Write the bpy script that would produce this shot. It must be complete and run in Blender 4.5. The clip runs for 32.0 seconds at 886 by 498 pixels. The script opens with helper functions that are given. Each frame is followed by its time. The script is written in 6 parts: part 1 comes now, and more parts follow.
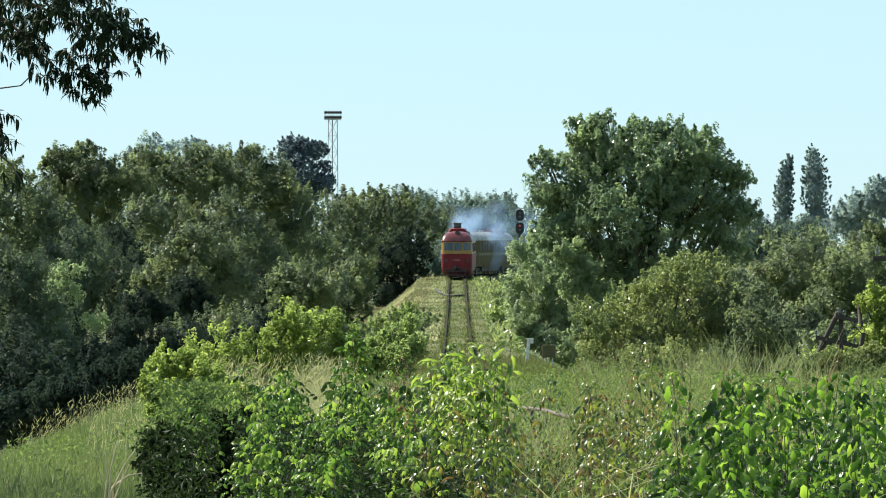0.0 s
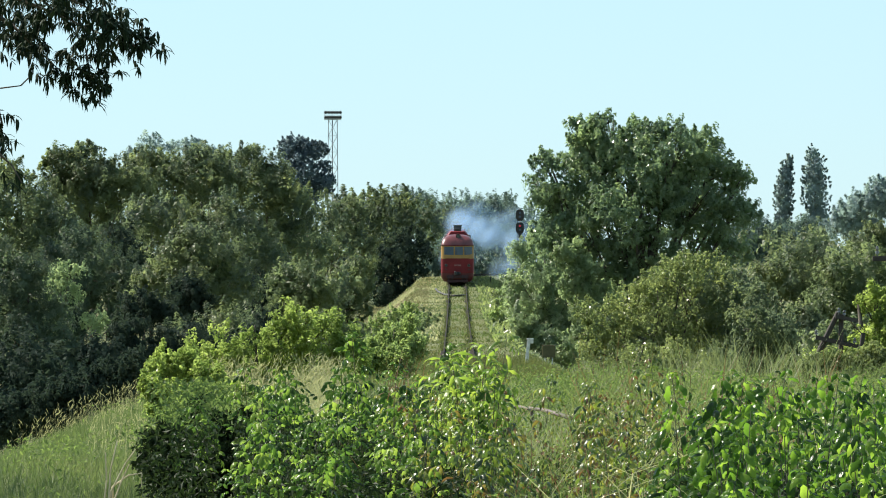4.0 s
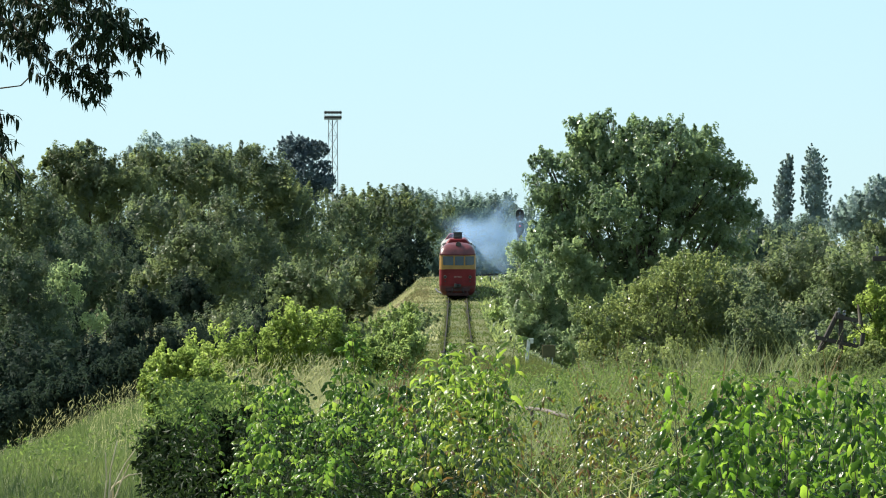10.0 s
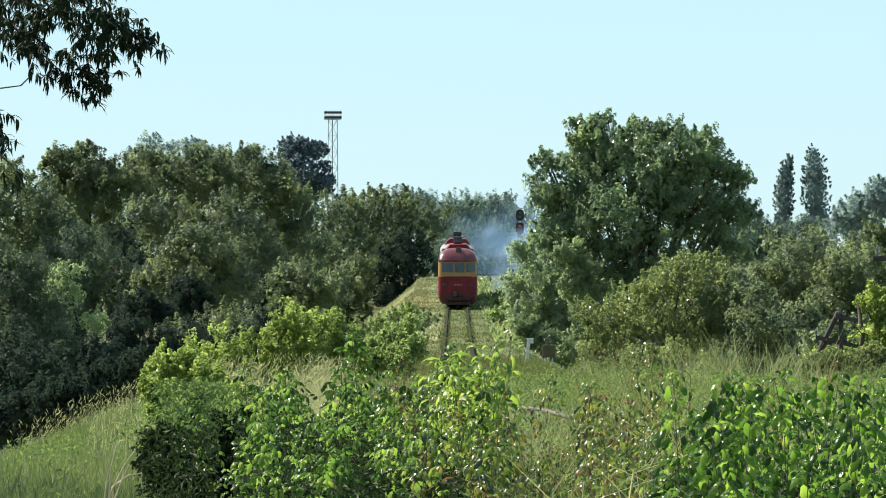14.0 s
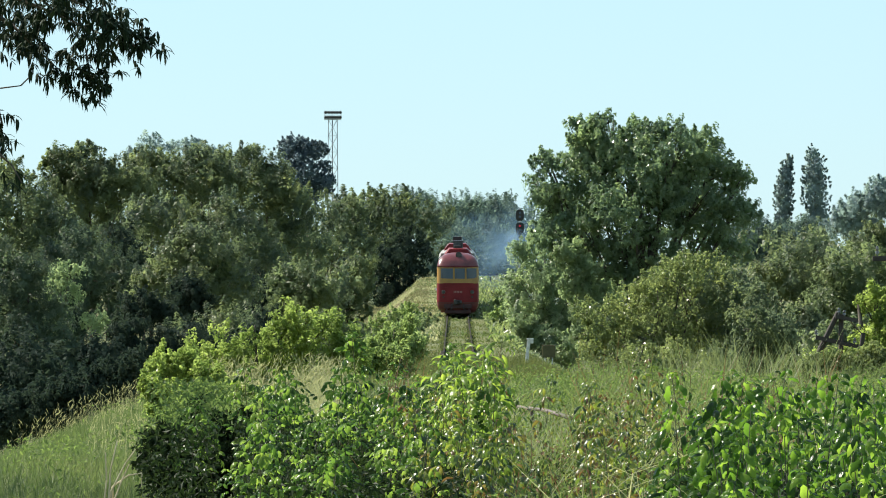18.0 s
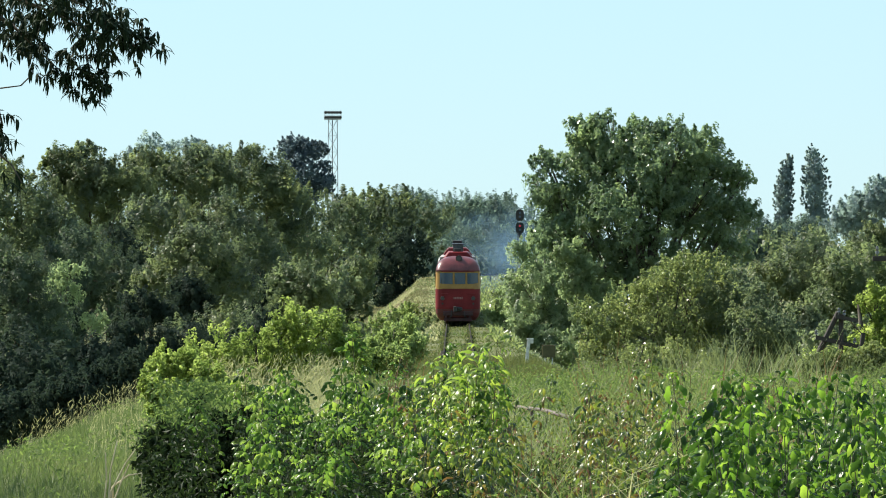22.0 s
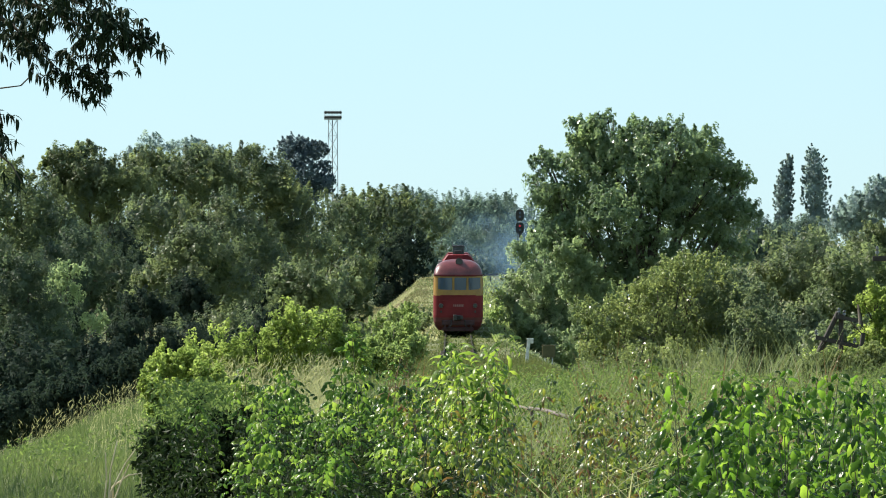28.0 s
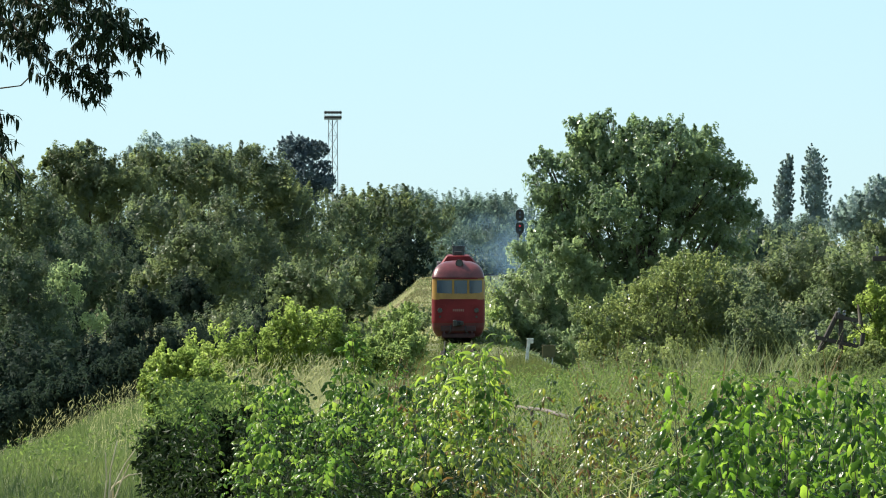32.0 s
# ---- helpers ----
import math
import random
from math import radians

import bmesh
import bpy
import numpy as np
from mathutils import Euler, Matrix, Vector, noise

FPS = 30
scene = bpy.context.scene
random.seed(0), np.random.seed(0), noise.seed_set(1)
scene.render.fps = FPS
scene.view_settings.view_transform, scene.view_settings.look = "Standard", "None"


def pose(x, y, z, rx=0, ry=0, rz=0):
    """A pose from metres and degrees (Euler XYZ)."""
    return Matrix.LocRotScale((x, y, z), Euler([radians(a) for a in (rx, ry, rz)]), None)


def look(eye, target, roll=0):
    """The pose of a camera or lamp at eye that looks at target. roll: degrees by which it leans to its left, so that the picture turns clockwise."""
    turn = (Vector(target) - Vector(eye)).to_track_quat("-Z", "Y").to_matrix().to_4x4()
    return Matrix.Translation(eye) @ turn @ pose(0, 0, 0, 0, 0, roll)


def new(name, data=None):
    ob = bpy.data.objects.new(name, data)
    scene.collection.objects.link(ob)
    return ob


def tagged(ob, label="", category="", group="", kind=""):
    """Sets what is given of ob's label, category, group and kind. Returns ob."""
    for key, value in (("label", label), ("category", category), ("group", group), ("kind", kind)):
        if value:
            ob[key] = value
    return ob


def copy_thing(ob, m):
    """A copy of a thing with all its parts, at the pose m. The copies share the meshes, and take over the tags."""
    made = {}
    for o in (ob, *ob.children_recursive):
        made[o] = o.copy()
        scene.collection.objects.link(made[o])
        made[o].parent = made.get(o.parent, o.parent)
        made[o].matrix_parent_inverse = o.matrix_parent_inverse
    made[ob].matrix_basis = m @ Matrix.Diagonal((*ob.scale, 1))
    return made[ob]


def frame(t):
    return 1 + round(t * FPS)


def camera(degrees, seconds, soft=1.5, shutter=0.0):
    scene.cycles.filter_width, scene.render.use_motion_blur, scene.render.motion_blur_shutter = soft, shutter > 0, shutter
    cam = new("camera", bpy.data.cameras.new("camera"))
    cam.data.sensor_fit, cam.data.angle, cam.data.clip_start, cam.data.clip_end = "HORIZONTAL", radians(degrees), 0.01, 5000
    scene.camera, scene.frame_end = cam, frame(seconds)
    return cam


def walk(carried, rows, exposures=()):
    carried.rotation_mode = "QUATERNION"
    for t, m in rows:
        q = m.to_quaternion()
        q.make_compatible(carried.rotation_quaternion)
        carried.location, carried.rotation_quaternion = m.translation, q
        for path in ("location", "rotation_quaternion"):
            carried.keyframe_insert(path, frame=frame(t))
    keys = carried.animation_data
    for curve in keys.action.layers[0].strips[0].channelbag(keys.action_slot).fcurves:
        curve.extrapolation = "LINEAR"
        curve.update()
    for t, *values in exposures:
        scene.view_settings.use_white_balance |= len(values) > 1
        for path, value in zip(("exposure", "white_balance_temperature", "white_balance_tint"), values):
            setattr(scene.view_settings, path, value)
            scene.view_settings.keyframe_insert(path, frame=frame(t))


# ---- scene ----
cam = camera(9.0, 32.0, soft=1.0)
walk(cam, [(0.0, look((0, 0, 0), (0, 100, 0))), (32.0, look((0, 0, 0), (0, 100, 0)))], exposures=[(0.0, 1.2), (32.0, 1.2)])

# ---- daylight: clear summer sky, sun high on the left and a little ahead ----
SUN_EL, SUN_AZ = 44.0, -62.0
world = bpy.data.worlds.new("sky")
scene.world = world
scene.cycles.transparent_max_bounces = 32
world.use_nodes = True
wn = world.node_tree.nodes
sky = wn.new("ShaderNodeTexSky")
sky.sky_type, sky.sun_disc = "NISHITA", False
sky.sun_elevation, sky.sun_rotation = radians(SUN_EL), radians(SUN_AZ)
sky.air_density, sky.dust_density, sky.ozone_density = 1.0, 0.0, 5.0
wn["Background"].inputs["Strength"].default_value = 0.0622
tone = wn.new("ShaderNodeMix")
tone.data_type, tone.blend_type = "RGBA", "MULTIPLY"
tone.inputs[0].default_value, tone.inputs[7].default_value = 1.0, (0.84, 1.02, 1.25, 1)
world.node_tree.links.new(sky.outputs[0], tone.inputs[6])
haze = wn.new("ShaderNodeMix")
haze.data_type = "RGBA"
haze.inputs[0].default_value, haze.inputs[7].default_value = 0.7, (4.3, 6.2, 6.75, 1)
world.node_tree.links.new(tone.outputs[2], haze.inputs[6])
world.node_tree.links.new(haze.outputs[2], wn["Background"].inputs["Color"])
sun = new("sun", bpy.data.lights.new("sun", "SUN"))
sun.data.energy, sun.data.angle, sun.data.color = 5.0, radians(0.5), (1.0, 0.94, 0.82)
ce = math.cos(radians(SUN_EL))
SUN_DIR = Vector((math.sin(radians(SUN_AZ)) * ce, math.cos(radians(SUN_AZ)) * ce, math.sin(radians(SUN_EL))))
sun.matrix_world = look(SUN_DIR * 50, (0, 0, 0))


# ---- materials ----
def nodes_of(name):
    m = bpy.data.materials.new(name)
    m.use_nodes = True
    return m, m.node_tree.nodes, m.node_tree.links, m.node_tree.nodes["Principled BSDF"]


def surface(name, dark, light, scale=4.0, rough=0.6, metal=0.0, bump=0.2, fine=40.0, spec=0.5):
    """A worn surface: colour between dark and light at two scales, with fine relief."""
    m, n, l, p = nodes_of(name)
    tc = n.new("ShaderNodeTexCoord")
    a, b = n.new("ShaderNodeTexNoise"), n.new("ShaderNodeTexNoise")
    a.inputs["Scale"].default_value, a.inputs["Detail"].default_value = scale, 6
    b.inputs["Scale"].default_value, b.inputs["Detail"].default_value = fine, 4
    mix = n.new("ShaderNodeMath")
    mix.operation = "MULTIPLY_ADD"
    mix.inputs[1].default_value = 0.35
    ramp = n.new("ShaderNodeValToRGB")
    ramp.color_ramp.elements[0].position, ramp.color_ramp.elements[1].position = 0.45, 0.9
    ramp.color_ramp.elements[0].color, ramp.color_ramp.elements[1].color = (*dark, 1), (*light, 1)
    bm_ = n.new("ShaderNodeBump")
    bm_.inputs["Strength"].default_value, bm_.inputs["Distance"].default_value = bump, 0.02
    for t in (a, b):
        l.new(tc.outputs["Object"], t.inputs["Vector"])
    l.new(b.outputs["Fac"], mix.inputs[0])
    l.new(a.outputs["Fac"], mix.inputs[2])
    l.new(mix.outputs[0], ramp.inputs[0])
    l.new(ramp.outputs[0], p.inputs["Base Color"])
    l.new(b.outputs["Fac"], bm_.inputs["Height"])
    l.new(bm_.outputs[0], p.inputs["Normal"])
    p.inputs["Roughness"].default_value, p.inputs["Metallic"].default_value = rough, metal
    p.inputs["Specular IOR Level"].default_value = spec
    return m


def foliage(name, colours, rough=0.42, through_light=0.35, spec=0.5, patch=0.5, single=False, crinkle=0.0, fine=90.0):
    """Leaves: each leaf its own shade, drifting over the plant, with light coming through."""
    m, n, l, p = nodes_of(name)
    geo, tc, no = n.new("ShaderNodeNewGeometry"), n.new("ShaderNodeTexCoord"), n.new("ShaderNodeTexNoise")
    no.inputs["Scale"].default_value, no.inputs["Detail"].default_value = patch, 3
    l.new(tc.outputs["Object"], no.inputs["Vector"])
    mix = n.new("ShaderNodeMath")
    mix.operation = "MULTIPLY_ADD"
    mix.inputs[1].default_value = 0.95 if single else 0.16
    sub = n.new("ShaderNodeMath")
    sub.operation = "MULTIPLY_ADD"
    sub.inputs[1].default_value, sub.inputs[2].default_value = 1.4, -0.66 if single else -0.28
    l.new(no.outputs["Fac"], sub.inputs[0])
    info = n.new("ShaderNodeObjectInfo")
    l.new(info.outputs["Random"] if single else geo.outputs["Random Per Island"], mix.inputs[0])
    l.new(sub.outputs[0], mix.inputs[2])
    ramp = n.new("ShaderNodeValToRGB")
    els = ramp.color_ramp.elements
    els[0].color, els[1].color = (*colours[0], 1), (*colours[-1], 1)
    els[0].position, els[1].position = 0.1, 0.95
    for i, c in enumerate(colours[1:-1]):
        e = els.new(0.1 + 0.85 * (i + 1) / (len(colours) - 1))
        e.color = (*c, 1)
    l.new(mix.outputs[0], ramp.inputs[0])
    l.new(ramp.outputs[0], p.inputs["Base Color"])
    p.inputs["Roughness"].default_value, p.inputs["Specular IOR Level"].default_value = rough, spec
    if crinkle:
        veins, dent = n.new("ShaderNodeTexNoise"), n.new("ShaderNodeBump")
        veins.inputs["Scale"].default_value, veins.inputs["Detail"].default_value = fine, 2
        dent.inputs["Strength"].default_value, dent.inputs["Distance"].default_value = crinkle, 0.01
        l.new(tc.outputs["Object"], veins.inputs["Vector"])
        l.new(veins.outputs["Fac"], dent.inputs["Height"])
        l.new(dent.outputs[0], p.inputs["Normal"])
    tr, ms = n.new("ShaderNodeBsdfTranslucent"), n.new("ShaderNodeMixShader")
    gain = n.new("ShaderNodeMix")
    gain.data_type, gain.blend_type = "RGBA", "MULTIPLY"
    gain.inputs[0].default_value = 1.0
    gain.inputs[7].default_value = (1.42, 1.45, 1.15, 1)
    l.new(ramp.outputs[0], gain.inputs[6])
    l.new(gain.outputs[2], tr.inputs["Color"])
    ms.inputs[0].default_value = through_light
    l.new(p.outputs[0], ms.inputs[1])
    l.new(tr.outputs[0], ms.inputs[2])
    l.new(ms.outputs[0], n["Material Output"].inputs["Surface"])
    return m


M_SOIL = surface("grassy_soil", (0.064, 0.082, 0.028), (0.118, 0.118, 0.048), 0.3, 0.95, 0, 0.6, 6.0, 0.2)
M_BARK = surface("bark", (0.04, 0.032, 0.025), (0.13, 0.11, 0.09), 3.0, 0.9, 0, 0.8, 25.0, 0.2)
M_WALNUT = foliage("walnut_leaves", [(0.084, 0.129, 0.094), (0.149, 0.208, 0.120), (0.252, 0.311, 0.153)], 0.2, 0.6, 0.6)
M_WOOD = foliage("wood_leaves", [(0.070, 0.098, 0.095), (0.122, 0.155, 0.088), (0.190, 0.212, 0.094)], 0.4, 0.6, 0.18)
M_OLIVE = foliage("olive_green_leaves", [(0.131, 0.180, 0.125), (0.219, 0.279, 0.158), (0.351, 0.400, 0.206)], 0.36, 0.66, 0.3)
M_MOSS = foliage("dull_olive_leaves", [(0.080, 0.112, 0.076), (0.134, 0.172, 0.092), (0.218, 0.248, 0.118)], 0.4, 0.6, 0.18)
M_FRESH = foliage("fresh_green_leaves", [(0.129, 0.186, 0.075), (0.218, 0.281, 0.112), (0.342, 0.391, 0.163)], 0.45, 0.66, 0.2)
# Distance haze is put into the bluish colours of these three.
M_DARK = foliage("haze_blued_dark_leaves", [(0.077, 0.108, 0.150), (0.099, 0.138, 0.174), (0.132, 0.171, 0.186)], 0.6, 0.6, 0.2)
M_FAR = foliage("haze_tinted_far_leaves", [(0.081, 0.124, 0.133), (0.109, 0.158, 0.144), (0.148, 0.200, 0.157)], 0.6, 0.56, 0.2)
M_HAZE = foliage("distant_haze_tinted_leaves", [(0.163, 0.218, 0.260), (0.208, 0.271, 0.293), (0.267, 0.333, 0.319)], 0.6, 0.56, 0.2)
# Backlit shade is put into these near-black leaf colours.
M_ASH = foliage("shade_dark_hanging_leaves", [(0.012, 0.022, 0.012), (0.018, 0.032, 0.016), (0.028, 0.046, 0.022)], 0.65, 0.12, 0.1)
M_WEED = foliage("weed_leaves", [(0.063, 0.100, 0.036), (0.115, 0.165, 0.050), (0.184, 0.230, 0.078)], 0.5, 0.6, 0.2, 1.2)
M_HEDGE = foliage("hedge_leaves", [(0.091, 0.123, 0.057), (0.157, 0.191, 0.080), (0.255, 0.283, 0.114)], 0.24, 0.64, 0.6)
# Part of the lower wood's shade is put into these colours.
M_DUSK = foliage("half_shaded_wood_leaves", [(0.05, 0.074, 0.064), (0.08, 0.112, 0.074), (0.132, 0.163, 0.084)], 0.5, 0.48, 0.15)
M_LIME = foliage("yellow_green_leaves", [(0.123, 0.175, 0.055), (0.217, 0.275, 0.083), (0.343, 0.392, 0.132)], 0.3, 0.8, 0.5, 1.5)
M_GRASS = foliage("meadow_grass", [(0.10, 0.135, 0.045), (0.155, 0.19, 0.06), (0.23, 0.245, 0.095)], 0.55, 0.42, 0.3, 0.4)
M_HAY = foliage("dry_grass", [(0.11, 0.115, 0.055), (0.17, 0.155, 0.085), (0.25, 0.215, 0.13)], 0.55, 0.4, 0.3, 0.8)
M_REED = foliage("pale_reed_grass", [(0.103, 0.136, 0.057), (0.163, 0.194, 0.086), (0.258, 0.277, 0.150)], 0.5, 0.4, 0.3, 0.8)
M_BANK = foliage("bank_grass", [(0.055, 0.078, 0.027), (0.083, 0.102, 0.037), (0.141, 0.132, 0.063)], 0.7, 0.5, 0.12, 0.22)
M_LUSH = foliage("lush_green_grass", [(0.052, 0.084, 0.030), (0.091, 0.128, 0.046), (0.168, 0.185, 0.082)], 0.5, 0.5, 0.3, 0.9)
# Shade within the bush and between weeds is put into these colours.
M_SHADY = foliage("shade_dark_leaves", [(0.009, 0.016, 0.006), (0.016, 0.029, 0.010), (0.033, 0.052, 0.017)], 0.55, 0.35, 0.15, 1.2)
# Deep shade at the wood's foot is put into these leaf colours.
M_GLOOM = foliage("shade_dark_wood_leaves", [(0.019, 0.033, 0.029), (0.032, 0.048, 0.037), (0.051, 0.071, 0.045)], 0.7, 0.4, 0.05)
M_RUSSET = foliage("russet_stems", [(0.10, 0.05, 0.03), (0.16, 0.09, 0.05), (0.24, 0.17, 0.09)], 0.6, 0.25, 0.3, 1.2)
M_DIRT = surface("bare_earth", (0.10, 0.09, 0.05), (0.19, 0.16, 0.095), 0.8, 0.95, 0, 0.5, 9.0, 0.2)
M_RED = surface("weathered_red_paint", (0.10, 0.006, 0.009), (0.175, 0.014, 0.017), 1.2, 0.5, 0, 0.1, 12.0, 0.25)
M_FADED = surface("dull_red_roof_paint", (0.06, 0.007, 0.01), (0.135, 0.026, 0.03), 2.5, 0.34, 0, 0.1, 12.0)
M_YELLOW = surface("yellow_paint", (0.21, 0.112, 0.02), (0.32, 0.178, 0.03), 1.5, 0.4, 0, 0.1, 12.0)
# Shade on the trailer's side is put into these two darkened paints.
M_CREAM = surface("faded_cream_paint", (0.12, 0.108, 0.07), (0.20, 0.182, 0.125), 1.2, 0.8, 0, 0.1, 12.0, 0.15)
M_DULL = surface("shaded_dull_yellow_paint", (0.066, 0.052, 0.022), (0.125, 0.098, 0.044), 1.2, 0.85, 0, 0.1, 12.0, 0.1)
M_ROOF = surface("pale_grey_roof", (0.10, 0.095, 0.09), (0.30, 0.29, 0.27), 0.8, 0.5, 0.0, 0.1, 10.0)
M_GRIME = surface("grimy_maroon_steel", (0.022, 0.006, 0.008), (0.06, 0.014, 0.016), 2.5, 0.6, 0.1, 0.2, 20.0)
M_SKIRT = surface("grimy_red_paint", (0.05, 0.008, 0.011), (0.12, 0.014, 0.018), 1.5, 0.5, 0, 0.1, 14.0)
M_LETTER = surface("faded_lettering", (0.16, 0.06, 0.055), (0.30, 0.17, 0.15), 6.0, 0.5, 0, 0.1, 20.0)
M_SOOT = surface("sooty_grey_steel", (0.025, 0.027, 0.03), (0.10, 0.105, 0.115), 2.5, 0.35, 0.4, 0.1, 20.0)
M_PLUME = foliage("seeding_grass", [(0.196, 0.201, 0.110), (0.299, 0.299, 0.175), (0.460, 0.445, 0.280)], 0.5, 0.5, 0.3, 0.8)
M_BLACK = surface("sooty_black_steel", (0.012, 0.012, 0.013), (0.04, 0.038, 0.036), 2.0, 0.6, 0.2, 0.2, 20.0)
M_STEEL = surface("rusty_steel", (0.05, 0.035, 0.028), (0.14, 0.09, 0.065), 2.0, 0.55, 0.5, 0.3, 20.0)
M_GREYSTEEL = surface("galvanised_steel", (0.25, 0.26, 0.27), (0.42, 0.43, 0.44), 2.0, 0.5, 0.6, 0.1, 20.0)
M_STONE = surface("whitewashed_concrete", (0.45, 0.45, 0.42), (0.8, 0.8, 0.77), 5.0, 0.85, 0, 0.3, 30.0)
M_PEELED = surface("peeled_reddish_branch", (0.05, 0.036, 0.03), (0.12, 0.09, 0.078), 6.0, 0.7, 0, 0.3, 40.0)
M_TIMBER = surface("weathered_timber", (0.014, 0.011, 0.009), (0.05, 0.04, 0.033), 3.0, 0.85, 0, 0.5, 30.0)


# ---- mesh helpers ----
def mesh_of(name, verts, faces, material, smooth=False):
    """A mesh from vertex and face arrays, all faces with as many corners."""
    v, f = np.asarray(verts, dtype=np.float32), np.asarray(faces, dtype=np.int32)
    me = bpy.data.meshes.new(name)
    me.vertices.add(len(v))
    me.vertices.foreach_set("co", v.ravel())
    me.loops.add(f.size)
    me.loops.foreach_set("vertex_index", f.ravel())
    me.polygons.add(len(f))
    me.polygons.foreach_set("loop_start", np.arange(len(f), dtype=np.int32) * f.shape[1])
    me.polygons.foreach_set("use_smooth", np.full(len(f), smooth))
    me.update(calc_edges=True)
    me.materials.append(material)
    return me


def part(name, bm, material, parent, label="", smooth=False):
    """Links a bmesh (or a mesh) as one mesh object under a thing or a part."""
    if isinstance(bm, bpy.types.Mesh):
        me = bm
    else:
        me = bpy.data.meshes.new(name)
        for f in bm.faces:
            f.smooth = smooth
        bm.to_mesh(me)
        bm.free()
        me.materials.append(material)
    ob = new(name, me)
    ob.parent = parent
    if label:
        ob["label"] = label
    return ob


def box(bm, x0, x1, y0, y1, z0, z1, bevel=0.0):
    r = bmesh.ops.create_cube(bm, size=1.0)
    for v in r["verts"]:
        v.co = Vector(((x0 + x1) / 2 + v.co.x * (x1 - x0), (y0 + y1) / 2 + v.co.y * (y1 - y0), (z0 + z1) / 2 + v.co.z * (z1 - z0)))
    if bevel:
        es = list({e for v in r["verts"] for e in v.link_edges})
        bmesh.ops.bevel(bm, geom=es, offset=bevel, segments=2, affect="EDGES", profile=0.5)
    return bm


def rod(bm, a, b, r0, r1=None, n=8):
    """A tapered round bar from a to b."""
    r1 = r0 if r1 is None else r1
    a, b = Vector(a), Vector(b)
    turn = (b - a).to_track_quat("Z", "Y").to_matrix()
    rings = []
    for c, r in ((a, r0), (b, r1)):
        rings.append([bm.verts.new(c + turn @ Vector((r * math.cos(2 * math.pi * i / n), r * math.sin(2 * math.pi * i / n), 0))) for i in range(n)])
    for i in range(n):
        bm.faces.new((rings[0][i], rings[0][(i + 1) % n], rings[1][(i + 1) % n], rings[1][i]))
    bm.faces.new(rings[0][::-1])
    bm.faces.new(rings[1])
    return bm


def unit(a):
    return a / np.maximum(np.linalg.norm(a, axis=-1, keepdims=True), 1e-9)


def leaf_quads(rng, centres, facing, size, slim=0.55, droop=0.0, jitter=0.36, simple=False, along=None):
    """One folded diamond leaf at each centre, turned about the way it faces."""
    n = len(centres)
    up = unit(facing + rng.normal(0, jitter, (n, 3)))
    along = rng.normal(0, 1, (n, 3)) if along is None else along + rng.normal(0, 0.35, (n, 3))
    along[:, 2] -= droop
    along = unit(along - up * np.sum(along * up, axis=1, keepdims=True))
    side = np.cross(up, along)
    s = (size * rng.uniform(0.6, 1.35, n))[:, None]
    if simple:
        v = np.stack([centres - along * s * 0.5 - side * s * slim * 0.4, centres - along * s * 0.4 + side * s * slim * 0.6 + up * s * 0.1, centres + along * s * 0.6 - up * s * 0.1], axis=1)
        return v.reshape(-1, 3), np.arange(n * 3).reshape(n, 3)
    v = np.stack([centres - along * s * 0.5, centres + side * s * slim * 0.5 + up * s * 0.1, centres + along * s * 0.5 - up * s * 0.12,
                  centres - side * s * slim * 0.5 + up * s * 0.1], axis=1)
    return v.reshape(-1, 3), np.arange(n * 4).reshape(n, 4)


# ---- ground ----
def step(a, b, x):
    t = np.clip((x - a) / (b - a), 0, 1)
    return t * t * (3 - 2 * t)


LINE_Y = [-200, 0, 40, 62, 90, 130, 200, 260, 292, 321, 362, 401, 437, 469, 500, 526, 552, 585, 640, 720, 5000]
LINE_Z = [-1.6, -1.6, -1.65, -1.75, -2.65, -3.5, -4.75, -5.4, -5.55, -5.45, -5.4, -5.18, -4.75, -4.3, -3.7, -3.35, -3.05, -2.85, -2.8, -3.0, -3.0]


def line_z(y):
    """Height of the ridge on which the track lies, and of the hill before it."""
    near = sum(np.interp(y + k, LINE_Y, LINE_Z) for k in (-6, -3, 0, 3, 6)) / 5
    far = sum(np.interp(y + k, LINE_Y, LINE_Z) for k in (-24, -16, -8, 0, 8, 16, 24)) / 7
    return near + (far - near) * step(120, 180, np.asarray(y, dtype=float))


def line_x(y):
    """Sideways place of the track, which bends off to the right far away."""
    far = np.maximum(np.asarray(y, dtype=float) - 564.0, 0)
    return 0.87 + 0.00235 * (np.asarray(y, dtype=float) - 321.0) + far ** 2 / 300.0


